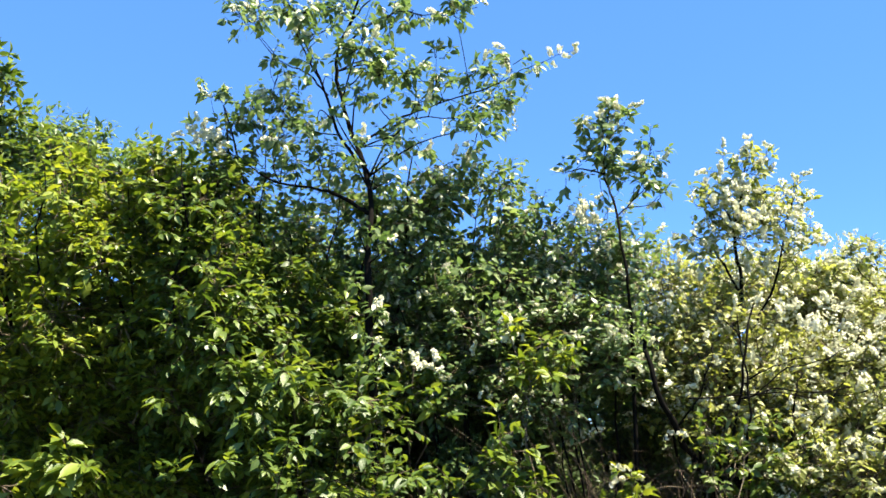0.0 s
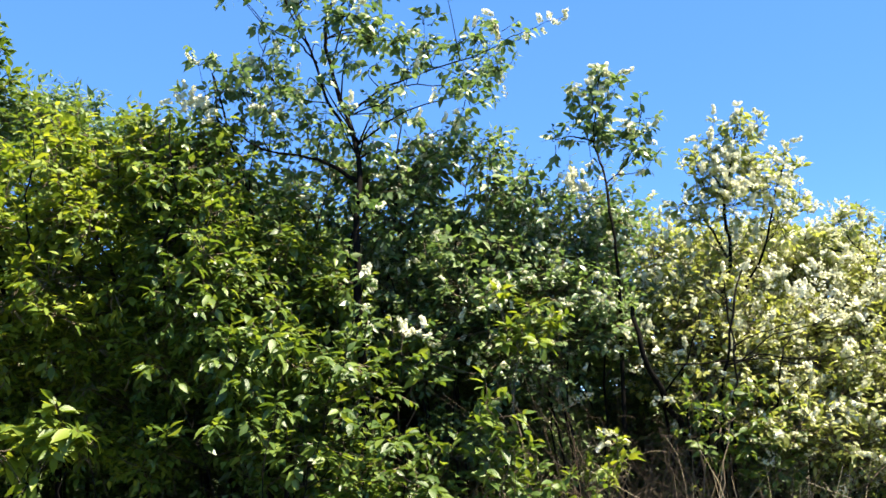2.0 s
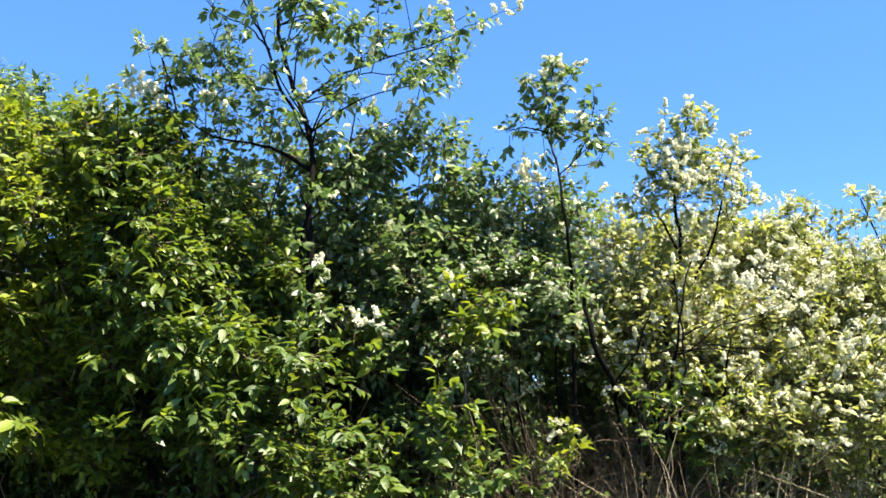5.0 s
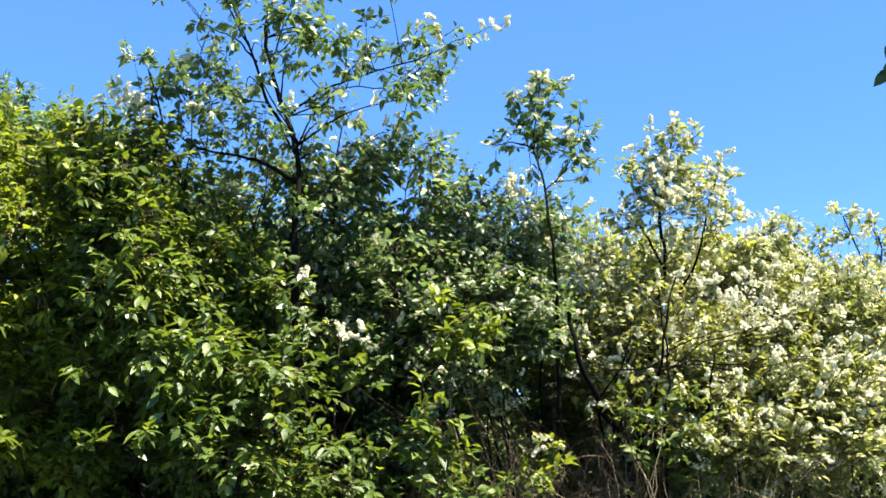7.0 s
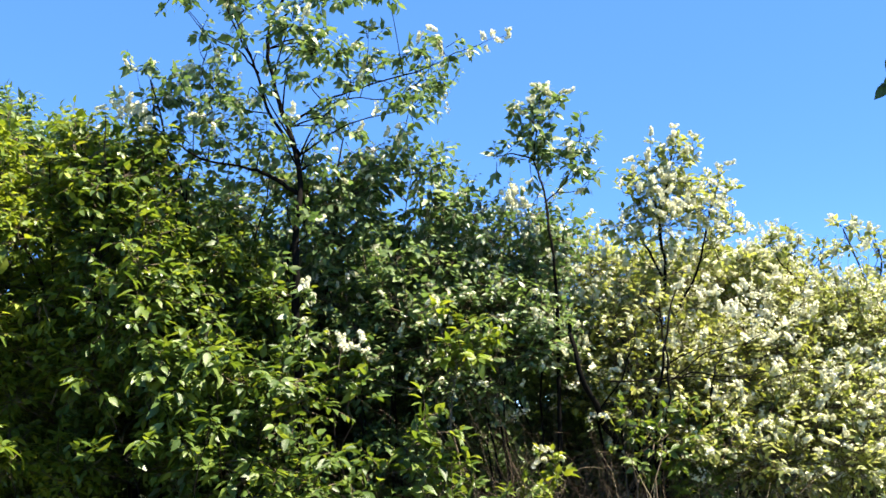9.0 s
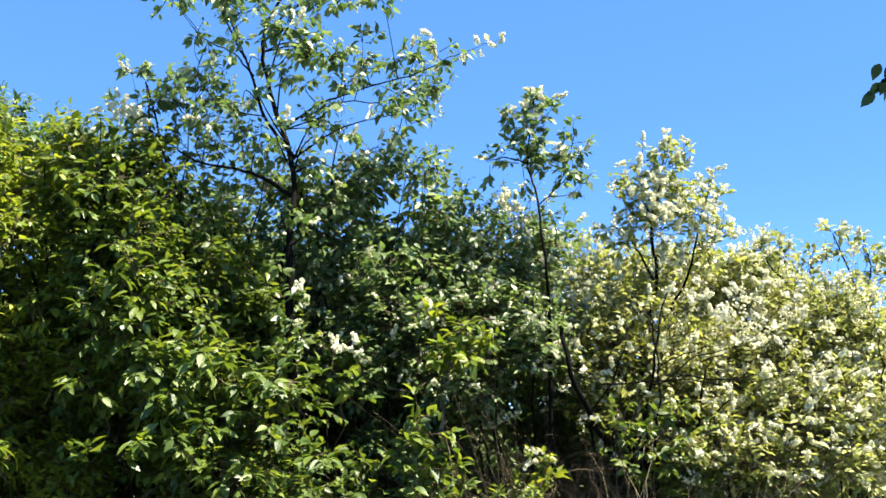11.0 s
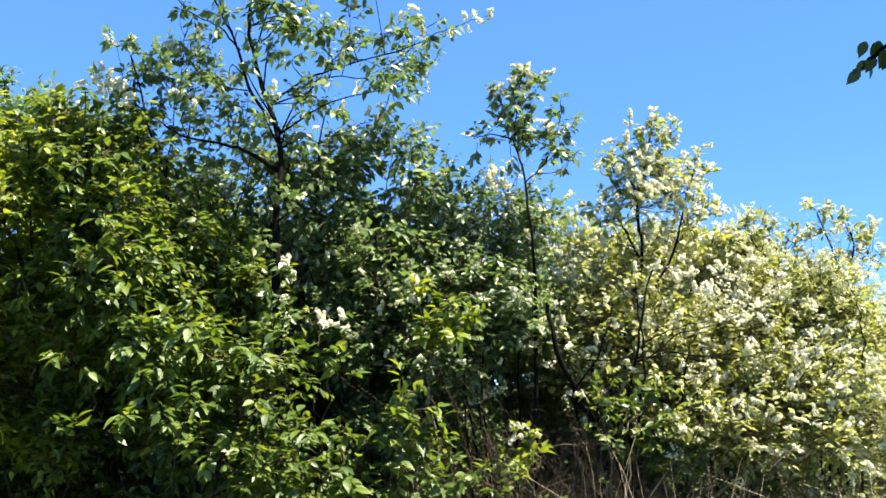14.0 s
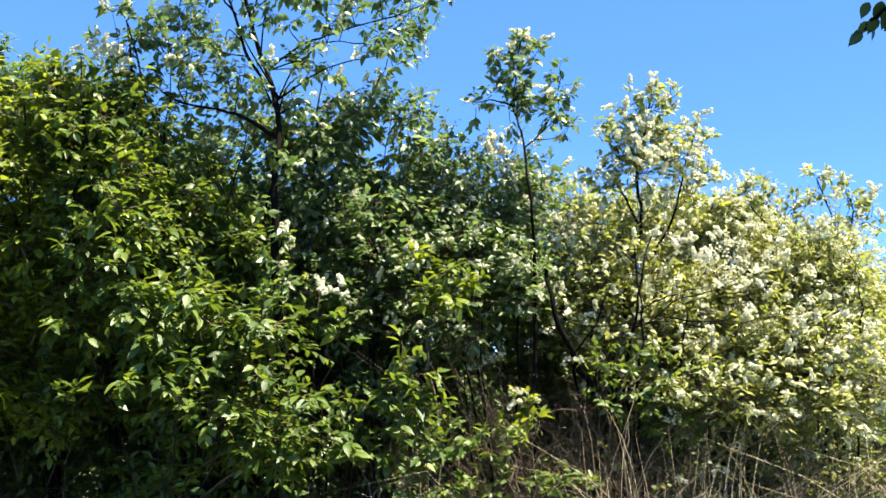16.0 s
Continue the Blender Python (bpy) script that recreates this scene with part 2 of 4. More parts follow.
def plant(name, label, category, base, clumps, leaf, seed, stems=(), trunks=3, thick=0.022, density=1.0, leaf_size=0.075, per=8,
          bloom=0.0, singles=120, upright=0.45, bark=None, bunches=(), least=3, blades=None, hang=0.0, also=(), group="", spread=0.25, placed=(), tumble=0.4, lean=0.35, twig=None):
    """A shrub or tree: stems from the base to its clumps, twigs in the clumps, leaves along the twigs, blossom spikes at their ends.
    clumps: (x, y, z, r). stems: given limbs as (points, radius at the foot, radius at the tip)."""
    rng = np.random.default_rng(seed)
    bark = bark or SHADE_BARK
    root = tagged(new(name), label, category, group)
    root.matrix_basis = Matrix.Translation(base)
    base = np.array(base, dtype=float)
    cl = np.array(clumps, dtype=float)
    lines = []
    for k, (pts, r0, r1) in enumerate(stems):
        n = max(8, 5 * len(pts))
        path = smooth_path(pts, n)
        path[1:-1] += rng.normal(size=(n - 2, 3)) * 0.003
        rad = r0 + (r1 - r0) * np.linspace(0, 1, n) ** 0.8
        lines.append((path, rad))
        v, q = tube(path, rad * (1 + 0.08 * rng.normal(size=n)), 9)
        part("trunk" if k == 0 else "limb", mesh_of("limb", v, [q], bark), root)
    if not stems:
        order = np.argsort(-cl[:, 2])[: max(trunks * 2, 1)]
        for k, i in enumerate(rng.permutation(order)[:trunks]):
            foot = base + np.array([*rng.normal(size=2) * spread * 0.4, -0.05])
            top = cl[i, :3]
            bow = (foot + top) / 2 + np.array([*rng.normal(size=2) * 0.12, 0.1 * (top[2] - foot[2])])
            bow[:2] = 0.6 * bow[:2] + 0.4 * foot[:2] * 0.5 + 0.4 * top[:2] * 0.5
            path = smooth_path([foot, bow, top], 14)
            path[1:-1] += rng.normal(size=(12, 3)) * 0.015
            rad = thick * rng.uniform(0.7, 1.2) * (1 - 0.8 * np.linspace(0, 1, 14))
            lines.append((path, rad))
            v, q = tube(path, rad, 7)
            part("stem", mesh_of("stem", v, [q], bark), root)
    for pts, r0, r1 in also:
        path = smooth_path(pts, 12)
        path[1:-1] += rng.normal(size=(10, 3)) * 0.008
        v, q = tube(path, r0 + (r1 - r0) * np.linspace(0, 1, 12), 7)
        part("stem", mesh_of("stem", v, [q], bark), root)
    nodes_p = np.concatenate([p for p, _ in lines])
    nodes_r = np.concatenate([r for _, r in lines])
    twigs = []
    for c in cl:
        cost = np.linalg.norm(nodes_p - c[:3], axis=1) + 2.0 * np.maximum(nodes_p[:, 2] - c[2] + 0.1, 0)
        i = int(np.argmin(cost))
        a = nodes_p[i]
        if np.linalg.norm(a - c[:3]) > 0.06:
            mid = (a + c[:3]) / 2 + rng.normal(size=3) * 0.03 + np.array([0, 0, 0.08 * np.linalg.norm(a - c[:3])])
            r0 = min(nodes_r[i] * 0.4, 0.005) + 0.0015
            twigs.append(tube(smooth_path([a, mid, c[:3]], 7), r0 * (1 - 0.6 * np.linspace(0, 1, 7)), 5))
    # shoots
    counts = np.maximum((density * 46 * (cl[:, 3] / 0.3) ** 2).astype(int), least)
    idx = np.repeat(np.arange(len(cl)), counts)
    n = len(idx)
    d = unit(rng.normal(size=(n, 3)) * np.array([1, 1, 0.8]))
    rad = cl[idx, 3] * rng.uniform(0.1, 1.0, n) ** 0.5
    foot = cl[idx, :3] + d * (rad * np.array(0.72))[:, None]
    way = unit(d * 0.8 + np.array([0, 0, upright]) + rng.normal(size=(n, 3)) * 0.35)
    length = rng.uniform(0.1, 0.26, n) * np.clip(cl[idx, 3] / 0.25, 0.4, 1.15)
    leader = (rng.uniform(size=n) < 0.1) & (d[:, 2] > 0.1)
    way[leader] = unit(way[leader] * 0.5 + np.array([0, 0, 1.0]))
    length[leader] *= rng.uniform(1.15, 1.6, int(leader.sum()))
    start = cl[idx, :3] + d * (rad * 0.25)[:, None]
    for a, b, w, ln in zip(start, foot, way, length):
        if blades:
            twigs.append(tube(np.array([a, b + w * ln * 0.8]), np.array([0.003, 0.0012]), 3))
        else:
            twigs.append(tube(np.array([a, b, b + w * ln]), np.array([0.0034, 0.0026, 0.001]), 3))
    v, q = joined(twigs)
    part("twig_growth", mesh_of("twig_growth", v, [q], twig or (SHADE_BARK if stems else TWIG)), root, "", "stuff")
    # leaves along the shoots, blades turned to the light
    k = np.tile(np.arange(per), n)
    s = np.repeat(np.arange(n), per)
    u = (k + rng.uniform(0.2, 0.9, n * per)) / per
    w, f = way[s], foot[s]
    hor = unit(np.cross(w, np.array([0, 0, 1.0])) + rng.normal(size=w.shape) * 0.25)
    hand = np.where(k % 2 == 0, 1.0, -1.0)[:, None]
    ld = unit(w * 0.55 + hor * hand * 0.85 + np.array([0, 0, -0.22 - hang]) + rng.normal(size=w.shape) * 0.3)
    up = np.array([0, 0, 1.0]) + rng.normal(size=w.shape) * (tumble + 0.5 * hang) + d[s] * (lean + 0.6 * hang)
    up = unit(up - ld * (up * ld).sum(1, keepdims=True))
    pos = f + w * (u * length[s])[:, None] + ld * 0.012
    size = leaf_size * rng.uniform(0.6, 1.25, n * per) * (1.05 - 0.35 * u)
    # the leaves on the side of the path are single pieces
    pick = np.zeros(len(pos), dtype=bool)
    if singles:
        pick[np.argsort(pos[:, 1] - 0.35 * pos[:, 2] + rng.uniform(0, 0.5, len(pos)))[:singles]] = True
    vs, fs, at = [], [], 0
    kind = rng.integers(0, 3, len(pos))
    for j, t in enumerate(blades or PLAIN_BLADES):
        m = (kind == j) & ~pick
        v, q = spray_mesh(t, pos[m], ld[m], up[m], size[m])
        vs.append(v)
        fs.append(q + at)
        at += len(v)
    crown = part("crown", mesh_of("crown", np.concatenate(vs), fs, leaf), root, "", "stuff")
    lm = leaf_meshes(leaf)
    for i in np.flatnonzero(pick):
        ob = new("leaf", lm[i % 4])
        ob.parent = crown
        side = np.cross(up[i], ld[i])
        ob.matrix_basis = Matrix.LocRotScale(pos[i], Matrix(np.stack([ld[i], side, up[i]], 1).tolist()).to_quaternion(), [size[i] * 1.1] * 3)
    # broad leaves at the tip of a bough, given by foot and tip
    for i, (p0, p1) in enumerate(placed):
        along = np.array(p1) - np.array(p0)
        ln = np.linalg.norm(along)
        along = along / ln
        face = np.array([0.2 * rng.normal(), -1.0, 0.4 + 0.3 * rng.normal()])
        face = unit(face - along * (face @ along))
        ob = new("leaf", BROAD_MESHES[i % 3])
        ob.parent = crown
        ob.matrix_basis = Matrix.LocRotScale(p0, Matrix(np.stack([along, np.cross(face, along), face], 1).tolist()).to_quaternion(), [ln] * 3)
    # blossom: along the shoots, and in thick bunches
    if bloom or len(bunches):
        many = rng.poisson(0.46 * bloom, n)
        has = np.repeat(np.arange(n), many)
        p = foot[has] + way[has] * (length[has] * rng.uniform(0.35, 1.0, len(has)))[:, None]
        wd = way[has]
        for bx, by, bz, br, bn in bunches:
            bn = (2 * bn + 2) // 3
            p = np.concatenate([p, np.array([bx, by, bz]) + rng.normal(size=(bn, 3)) * br * 0.55])
            wd = np.concatenate([wd, unit(rng.normal(size=(bn, 3)) + np.array([0.2, -0.2, 0.5]))])
        wd = unit(wd + rng.normal(size=p.shape) * 0.6 + np.array([0, 0, -0.1]))
        un = unit(np.cross(wd, [0.3, 0.8, 0.2]))
        sz = rng.uniform(0.05, 0.095, len(p))
        single = np.zeros(len(p), dtype=bool)
        single[np.argsort(p[:, 1] - 0.3 * p[:, 2])[:80]] = True
        vs, fs, at = [], [], 0
        for j, t in enumerate(RACEMES):
            m = (np.arange(len(p)) % 3 == j) & ~single
            if m.any():
                v, q = spray_mesh(t, p[m], wd[m], un[m], sz[m])
                vs.append(v)
                fs.append(q + at)
                at += len(v)
        holder, inverse = root, root.matrix_basis.inverted()
        if vs:
            holder, inverse = part("blossom", mesh_of("blossom", np.concatenate(vs), fs, PETAL), root, "white blossom spikes", "stuff"), Matrix()
        for i in np.flatnonzero(single):
            ob = new("blossom_spike", RACEME_MESHES[i % 3])
            ob.parent = holder
            ob.matrix_parent_inverse = inverse
            ob.matrix_basis = Matrix.LocRotScale(p[i], Matrix(np.stack([wd[i], np.cross(un[i], wd[i]), un[i]], 1).tolist()).to_quaternion(), [sz[i] * 0.85] * 3)
    return root


# ---- ground ----
def ground_sheet():
    bm = bmesh.new()
    xs = [-2500, -400, -60, *np.linspace(-14, 14, 57), 60, 400, 2500]
    ys = [-2500, -400, -60, *np.linspace(-6, 16, 45), 60, 400, 2500]
    grid = [[bm.verts.new((x, y, 0.05 * noise.noise((x * 0.7, y * 0.7, 0)) if abs(x) < 30 and -20 < y < 12 else 0)) for y in ys] for x in xs]
    for a0, a1 in zip(grid, grid[1:]):
        for i in range(len(ys) - 1):
            bm.faces.new((a0[i], a1[i], a1[i + 1], a0[i + 1]))
    me = bpy.data.meshes.new("ground")
    bm.to_mesh(me)
    me.materials.append(SOIL)
    tagged(new("ground", me), "brown soil with leaf litter under a hedge", "ground", "", "structure")


ground_sheet()


def foot_of(x, y):
    return (x, y, 0.0)


# ---- trees that stand out of the hedge ----
plant("bird_cherry_tree", "slender bird cherry rising above the hedge, bark colour darkened for shade, some white blossom", "tree", foot_of(-0.41, 5.12), [
    (-1.19, 4.97, 3.96, 0.15), (-1.23, 5.66, 4.41, 0.14), (-0.91, 5.18, 4.10, 0.17), (-0.82, 5.43, 4.08, 0.15), (-0.48, 5.00, 3.80, 0.17), (-0.71, 5.67, 4.35, 0.16), (-0.32, 5.19, 4.09, 0.13), (-0.18, 5.40, 4.22, 0.12),
    (0.06, 4.96, 4.03, 0.12), (-0.40, 5.75, 3.95, 0.16), (-0.24, 5.26, 3.74, 0.11), (-0.05, 5.49, 3.75, 0.13), (-0.04, 5.02, 3.73, 0.07), (0.25, 5.75, 3.97, 0.14), (0.42, 5.25, 3.78, 0.10), (0.35, 5.52, 3.61, 0.15),
    (0.21, 5.09, 3.33, 0.14), (0.17, 5.80, 3.71, 0.13), (-0.17, 5.29, 3.55, 0.11), (-1.04, 5.52, 3.61, 0.15), (-0.93, 5.10, 3.30, 0.10), (-0.86, 5.82, 3.62, 0.12), (-0.68, 5.37, 3.18, 0.11), (-1.22, 5.54, 3.48, 0.12), (-0.39, 5.1, 2.62, 0.07), (-0.49, 5.09, 2.68, 0.06), (-0.47, 5.07, 2.37, 0.06), (-0.39, 5.08, 2.2, 0.06), (-0.45, 5.09, 2.04, 0.08), (-0.37, 5.11, 1.94, 0.08),
    (-1.43, 5.23, 3.56, 0.09), (-1.36, 5.45, 3.47, 0.10), (-1.13, 5.01, 3.46, 0.08), (-1.11, 5.72, 3.76, 0.11), (-0.53, 5.23, 3.60, 0.09), (-0.41, 5.45, 3.62, 0.08), (-0.64, 5.01, 3.39, 0.06), (-0.38, 5.72, 3.96, 0.09), (0.44, 5.23, 3.53, 0.08), (0.55, 5.45, 3.81, 0.06), (-0.21, 5.01, 3.32, 0.06), (-0.89, 5.72, 3.53, 0.08), (-0.97, 5.23, 3.26, 0.08),
    (-0.29, 5.42, 3.39, 0.07), (-0.30, 4.98, 3.14, 0.06), (-0.29, 5.69, 3.41, 0.05), (-1.06, 5.20, 3.83, 0.06), (-0.99, 5.42, 3.80, 0.07), (-0.78, 4.98, 3.68, 0.06), (-0.75, 5.69, 3.87, 0.07), (-0.88, 5.20, 3.60, 0.06), (-0.50, 5.42, 3.84, 0.07), (-0.54, 4.98, 3.17, 0.06), (-0.81, 5.69, 3.30, 0.07), (-0.90, 5.20, 3.12, 0.07), (-0.48, 5.42, 3.11, 0.07), (-0.34, 5.42, 3.08, 0.08)],
    LEAF_CHERRY, 21, stems=[
        ([(-0.41, 5.12, -0.05), (-0.39, 5.29, 1.44), (-0.42, 5.19, 1.95), (-0.43, 5.16, 2.21), (-0.44, 5.16, 2.57), (-0.45, 5.31, 3.01), (-0.63, 5.52, 3.57), (-0.69, 5.46, 3.9), (-0.58, 5.4, 4.2), (-0.45, 5.24, 4.49)], 0.034, 0.006),
        ([(-0.45, 5.34, 3.1), (-0.67, 5.55, 3.43), (-0.77, 5.55, 3.72), (-0.89, 5.45, 3.95), (-1.08, 5.37, 4.37)], 0.013, 0.004),
        ([(-0.45, 5.26, 2.84), (-0.6, 5.29, 2.94), (-0.76, 5.33, 3.01), (-1.02, 5.32, 3.05), (-1.22, 5.4, 3.18), (-1.42, 5.47, 3.32)], 0.015, 0.003),
        ([(-0.75, 5.55, 3.7), (-0.89, 5.48, 3.83), (-1.06, 5.36, 3.88), (-1.24, 5.32, 4.09)], 0.007, 0.002),
        ([(-0.53, 5.43, 3.31), (-0.34, 5.54, 3.51), (-0.09, 5.52, 3.61), (0.35, 5.49, 3.76), (0.52, 5.47, 3.85), (0.86, 5.45, 3.98)], 0.009, 0.0012),
        ([(-0.44, 5.55, 3.43), (-0.16, 5.44, 3.51), (0.06, 5.44, 3.51), (0.24, 5.42, 3.58)], 0.006, 0.002),
        ([(-0.67, 5.45, 3.95), (-0.52, 5.33, 4.05), (-0.3, 5.31, 4.17), (-0.09, 5.31, 4.15), (0.22, 5.3, 4.2)], 0.008, 0.002),
        ([(-0.68, 5.44, 4.01), (-0.53, 5.4, 4.24), (-0.34, 5.36, 4.4)], 0.007, 0.003),
        ([(-0.77, 5.55, 3.72), (-0.84, 5.46, 3.9), (-0.93, 5.43, 4.08), (-0.95, 5.39, 4.26)], 0.006, 0.002),
        ([(-1.02, 5.37, 3.86), (-1.08, 5.4, 3.68), (-1.09, 5.44, 3.49), (-1.1, 5.47, 3.32)], 0.0025, 0.0015)],
    hang=0.35, density=1.3, bloom=0.4, leaf_size=0.072, singles=280, bunches=[(*q, 0.035, k) for q, k in (
        ((0.71, 5.46, 3.93), 3), ((0.77, 5.45, 3.95), 4), ((0.84, 5.45, 3.97), 4), ((0.22, 5.3, 4.22), 4), ((-1.28, 5.4, 4.23), 5), ((-0.06, 5.49, 3.77), 6), ((0.44, 5.47, 3.86), 4), ((0.3, 5.44, 4.0), 2), ((0.41, 5.45, 3.95), 2), ((0.21, 5.53, 3.54), 6), ((0.43, 5.53, 3.56), 5))])
plant("bird_cherry_tree", "slender bird cherry rising above the hedge, bark colour darkened for shade, some white blossom", "tree", foot_of(-1.0, 6.15), [
    (-1.26, 5.52, 3.61, 0.15), (-1.4, 5.42, 3.59, 0.11), (-1.38, 5.45, 3.45, 0.14), (-1.56, 5.46, 3.38, 0.12), (-1.15, 5.56, 3.38, 0.18), (-0.91, 5.65, 3.44, 0.18), (-0.84, 5.69, 3.24, 0.19), (-1.08, 5.59, 3.21, 0.16),
    (-1.33, 5.59, 3.25, 0.16), (-0.34, 5.56, 3.41, 0.1), (-0.2, 5.58, 3.29, 0.15), (0.0, 5.59, 3.25, 0.15), (0.06, 5.71, 3.13, 0.17), (-0.31, 5.71, 3.17, 0.19), (0.28, 5.69, 3.24, 0.11), (0.36, 5.72, 3.11, 0.17), (0.53, 5.71, 3.13, 0.15)],
    LEAF_CHERRY, 22, trunks=4, hang=0.3, density=0.52, bloom=0.3, leaf_size=0.072, singles=200, bunches=[(*q, 0.08, k) for q, k in (
        ((-1.5, 5.1, 3.3), 13), ((-1.42, 5.11, 3.28), 11), ((-1.34, 5.15, 3.26), 9), ((-1.25, 5.41, 3.66), 4), ((-1.13, 5.42, 3.61), 5), ((-1.0, 5.56, 3.38), 7), ((-0.31, 5.56, 3.41), 5))])
plant("bird_cherry_sapling", "thin young bird cherry with a narrow leafy top", "tree", foot_of(1.2, 5.75), [
    (1.1, 5.61, 3.64, 0.11), (0.97, 5.63, 3.55, 0.1), (1.2, 5.63, 3.55, 0.08), (1.05, 5.65, 3.44, 0.13), (1.12, 5.67, 3.33, 0.13), (0.92, 5.68, 3.28, 0.11), (0.81, 5.7, 3.21, 0.09), (1.38, 5.66, 3.42, 0.07),
    (1.36, 5.69, 3.24, 0.13), (1.33, 5.72, 3.11, 0.1), (1.22, 5.71, 3.17, 0.1), (1.03, 5.7, 3.21, 0.13), (1.37, 5.60, 3.34, 0.09), (1.33, 5.60, 3.13, 0.09), (1.41, 5.60, 3.06, 0.06), (1.10, 5.60, 3.64, 0.08), (0.91, 5.60, 3.53, 0.06)],
    LEAF_CHERRY, 23, stems=[
        ([(1.2, 5.75, -0.05), (1.19, 5.63, 1.98), (1.12, 5.38, 2.47), (1.08, 5.49, 2.96), (1.06, 5.69, 3.24), (1.1, 5.61, 3.64)], 0.016, 0.003),
        ([(1.1, 5.53, 2.88), (1.29, 5.72, 3.1), (1.38, 5.66, 3.41)], 0.006, 0.002),
        ([(1.07, 5.7, 3.21), (0.92, 5.69, 3.24), (0.81, 5.69, 3.22)], 0.007, 0.003)],
    hang=0.3, density=0.95, bloom=0.9, leaf_size=0.074, singles=150, bunches=[(*q, 0.09, k) for q, k in (
        ((0.92, 5.65, 2.94), 22), ((1.05, 5.65, 3.46), 8), ((1.12, 5.62, 3.59), 6))])
plant("flowering_bird_cherry", "bird cherry top thick with cream-white blossom", "tree", foot_of(2.06, 5.9), [
    (1.99, 5.66, 3.31, 0.09), (1.85, 5.68, 3.24, 0.08), (2.12, 5.68, 3.29, 0.08), (2.0, 5.7, 3.21, 0.12), (1.92, 5.73, 3.06, 0.14), (1.76, 5.74, 2.99, 0.15), (2.11, 5.72, 3.08, 0.14), (2.3, 5.73, 3.04, 0.13),
    (2.04, 5.75, 2.93, 0.17), (1.81, 5.76, 2.88, 0.15), (2.22, 5.76, 2.89, 0.16), (2.39, 5.78, 2.77, 0.13), (1.64, 5.78, 2.8, 0.1), (1.96, 5.78, 2.78, 0.17), (2.3, 5.81, 2.66, 0.16), (1.74, 5.8, 2.69, 0.13)],
    LEAF_PALE, 24, stems=[
        ([(2.06, 5.9, -0.05), (1.85, 5.87, 1.77), (1.97, 5.85, 2.44), (1.92, 5.78, 2.77), (1.97, 5.72, 3.1), (2.0, 5.66, 3.33)], 0.02, 0.004),
        ([(2.0, 5.9, 2.14), (2.19, 5.83, 2.51), (2.26, 5.76, 2.88), (2.32, 5.73, 3.06)], 0.01, 0.003),
        ([(1.96, 5.85, 2.44), (1.78, 5.79, 2.73), (1.64, 5.77, 2.82)], 0.01, 0.003)],
    density=1.25, bloom=1.7, leaf_size=0.066, singles=150, bunches=[(*q, 0.13, k) for q, k in (
        ((2.0, 5.62, 2.84), 34), ((1.93, 5.57, 3.06), 24), ((1.88, 5.6, 2.93), 16), ((2.22, 5.64, 2.96), 16), ((2.33, 5.69, 2.73), 14), ((2.0, 5.67, 3.37), 8))])

# ---- hedge: leafy green shrubs ----
def hedge(label, foot, blobs, leaf, seed, name="green_shrub", size=0.24, **more):
    rng = np.random.default_rng(seed)
    clumps = []
    for centre, radii, n in blobs:
        clumps += mass(rng, centre, radii, n, size)
    return plant(name, label, "shrub", foot, clumps, leaf, seed, group="shrubs of the hedge", **more)


GREEN = "dense green shrub with glossy oval leaves in a hedge"
hedge(GREEN, foot_of(-2.7, 6.5), [((-2.61, 5.33, 2.48), (0.58, 0.6, 0.8), 56), ((-2.79, 5.7, 1.6), (0.56, 0.4, 0.55), 26)], LEAF_YELLOW, 31, also=[([(-2.29, 4.95, 2.37), (-2.29, 4.95, 2.66), (-2.28, 4.95, 2.89), (-2.31, 4.95, 3.09)], 0.007, 0.002)], size=0.18, upright=0.15, density=0.9, tumble=0.36, lean=0.1, leaf_size=0.078, singles=220)
hedge(GREEN, foot_of(-1.9, 6.5), [((-1.98, 5.44, 2.5), (0.52, 0.6, 0.92), 60), ((-1.95, 5.7, 1.5), (0.5, 0.4, 0.5), 22)], LEAF_YELLOW, 32, size=0.18, upright=0.15, density=0.9, tumble=0.36, lean=0.1, leaf_size=0.078, singles=220)
hedge(GREEN, foot_of(-1.4, 6.4), [((-1.49, 5.44, 2.48), (0.43, 0.5, 0.85), 54), ((-1.58, 5.45, 3.15), (0.25, 0.3, 0.32), 9), ((-1.32, 5.07, 2.26), (0.34, 0.3, 0.39), 22), ((-1.41, 5.7, 1.6), (0.45, 0.4, 0.5), 24)], LEAF_GREEN, 33, also=[([(-1.50, 5.02, 2.06), (-1.53, 5.02, 2.39), (-1.47, 5.02, 2.68), (-1.51, 5.02, 2.95), (-1.53, 5.02, 3.22)], 0.009, 0.003), ([(-1.51, 5.02, 2.35), (-1.40, 5.02, 2.61), (-1.31, 5.02, 2.78)], 0.004, 0.002)], size=0.18, upright=0.15, density=0.9, tumble=0.36, lean=0.1, leaf_size=0.078, singles=200)
hedge(GREEN, foot_of(-0.95, 6.2), [((-1.07, 5.6, 2.42), (0.39, 0.4, 0.5), 34), ((-0.77, 5.6, 2.13), (0.29, 0.3, 0.33), 16)], LEAF_GREEN, 40, size=0.18, upright=0.2, density=0.9, tumble=0.36, lean=0.1, leaf_size=0.078, singles=150, trunks=2)
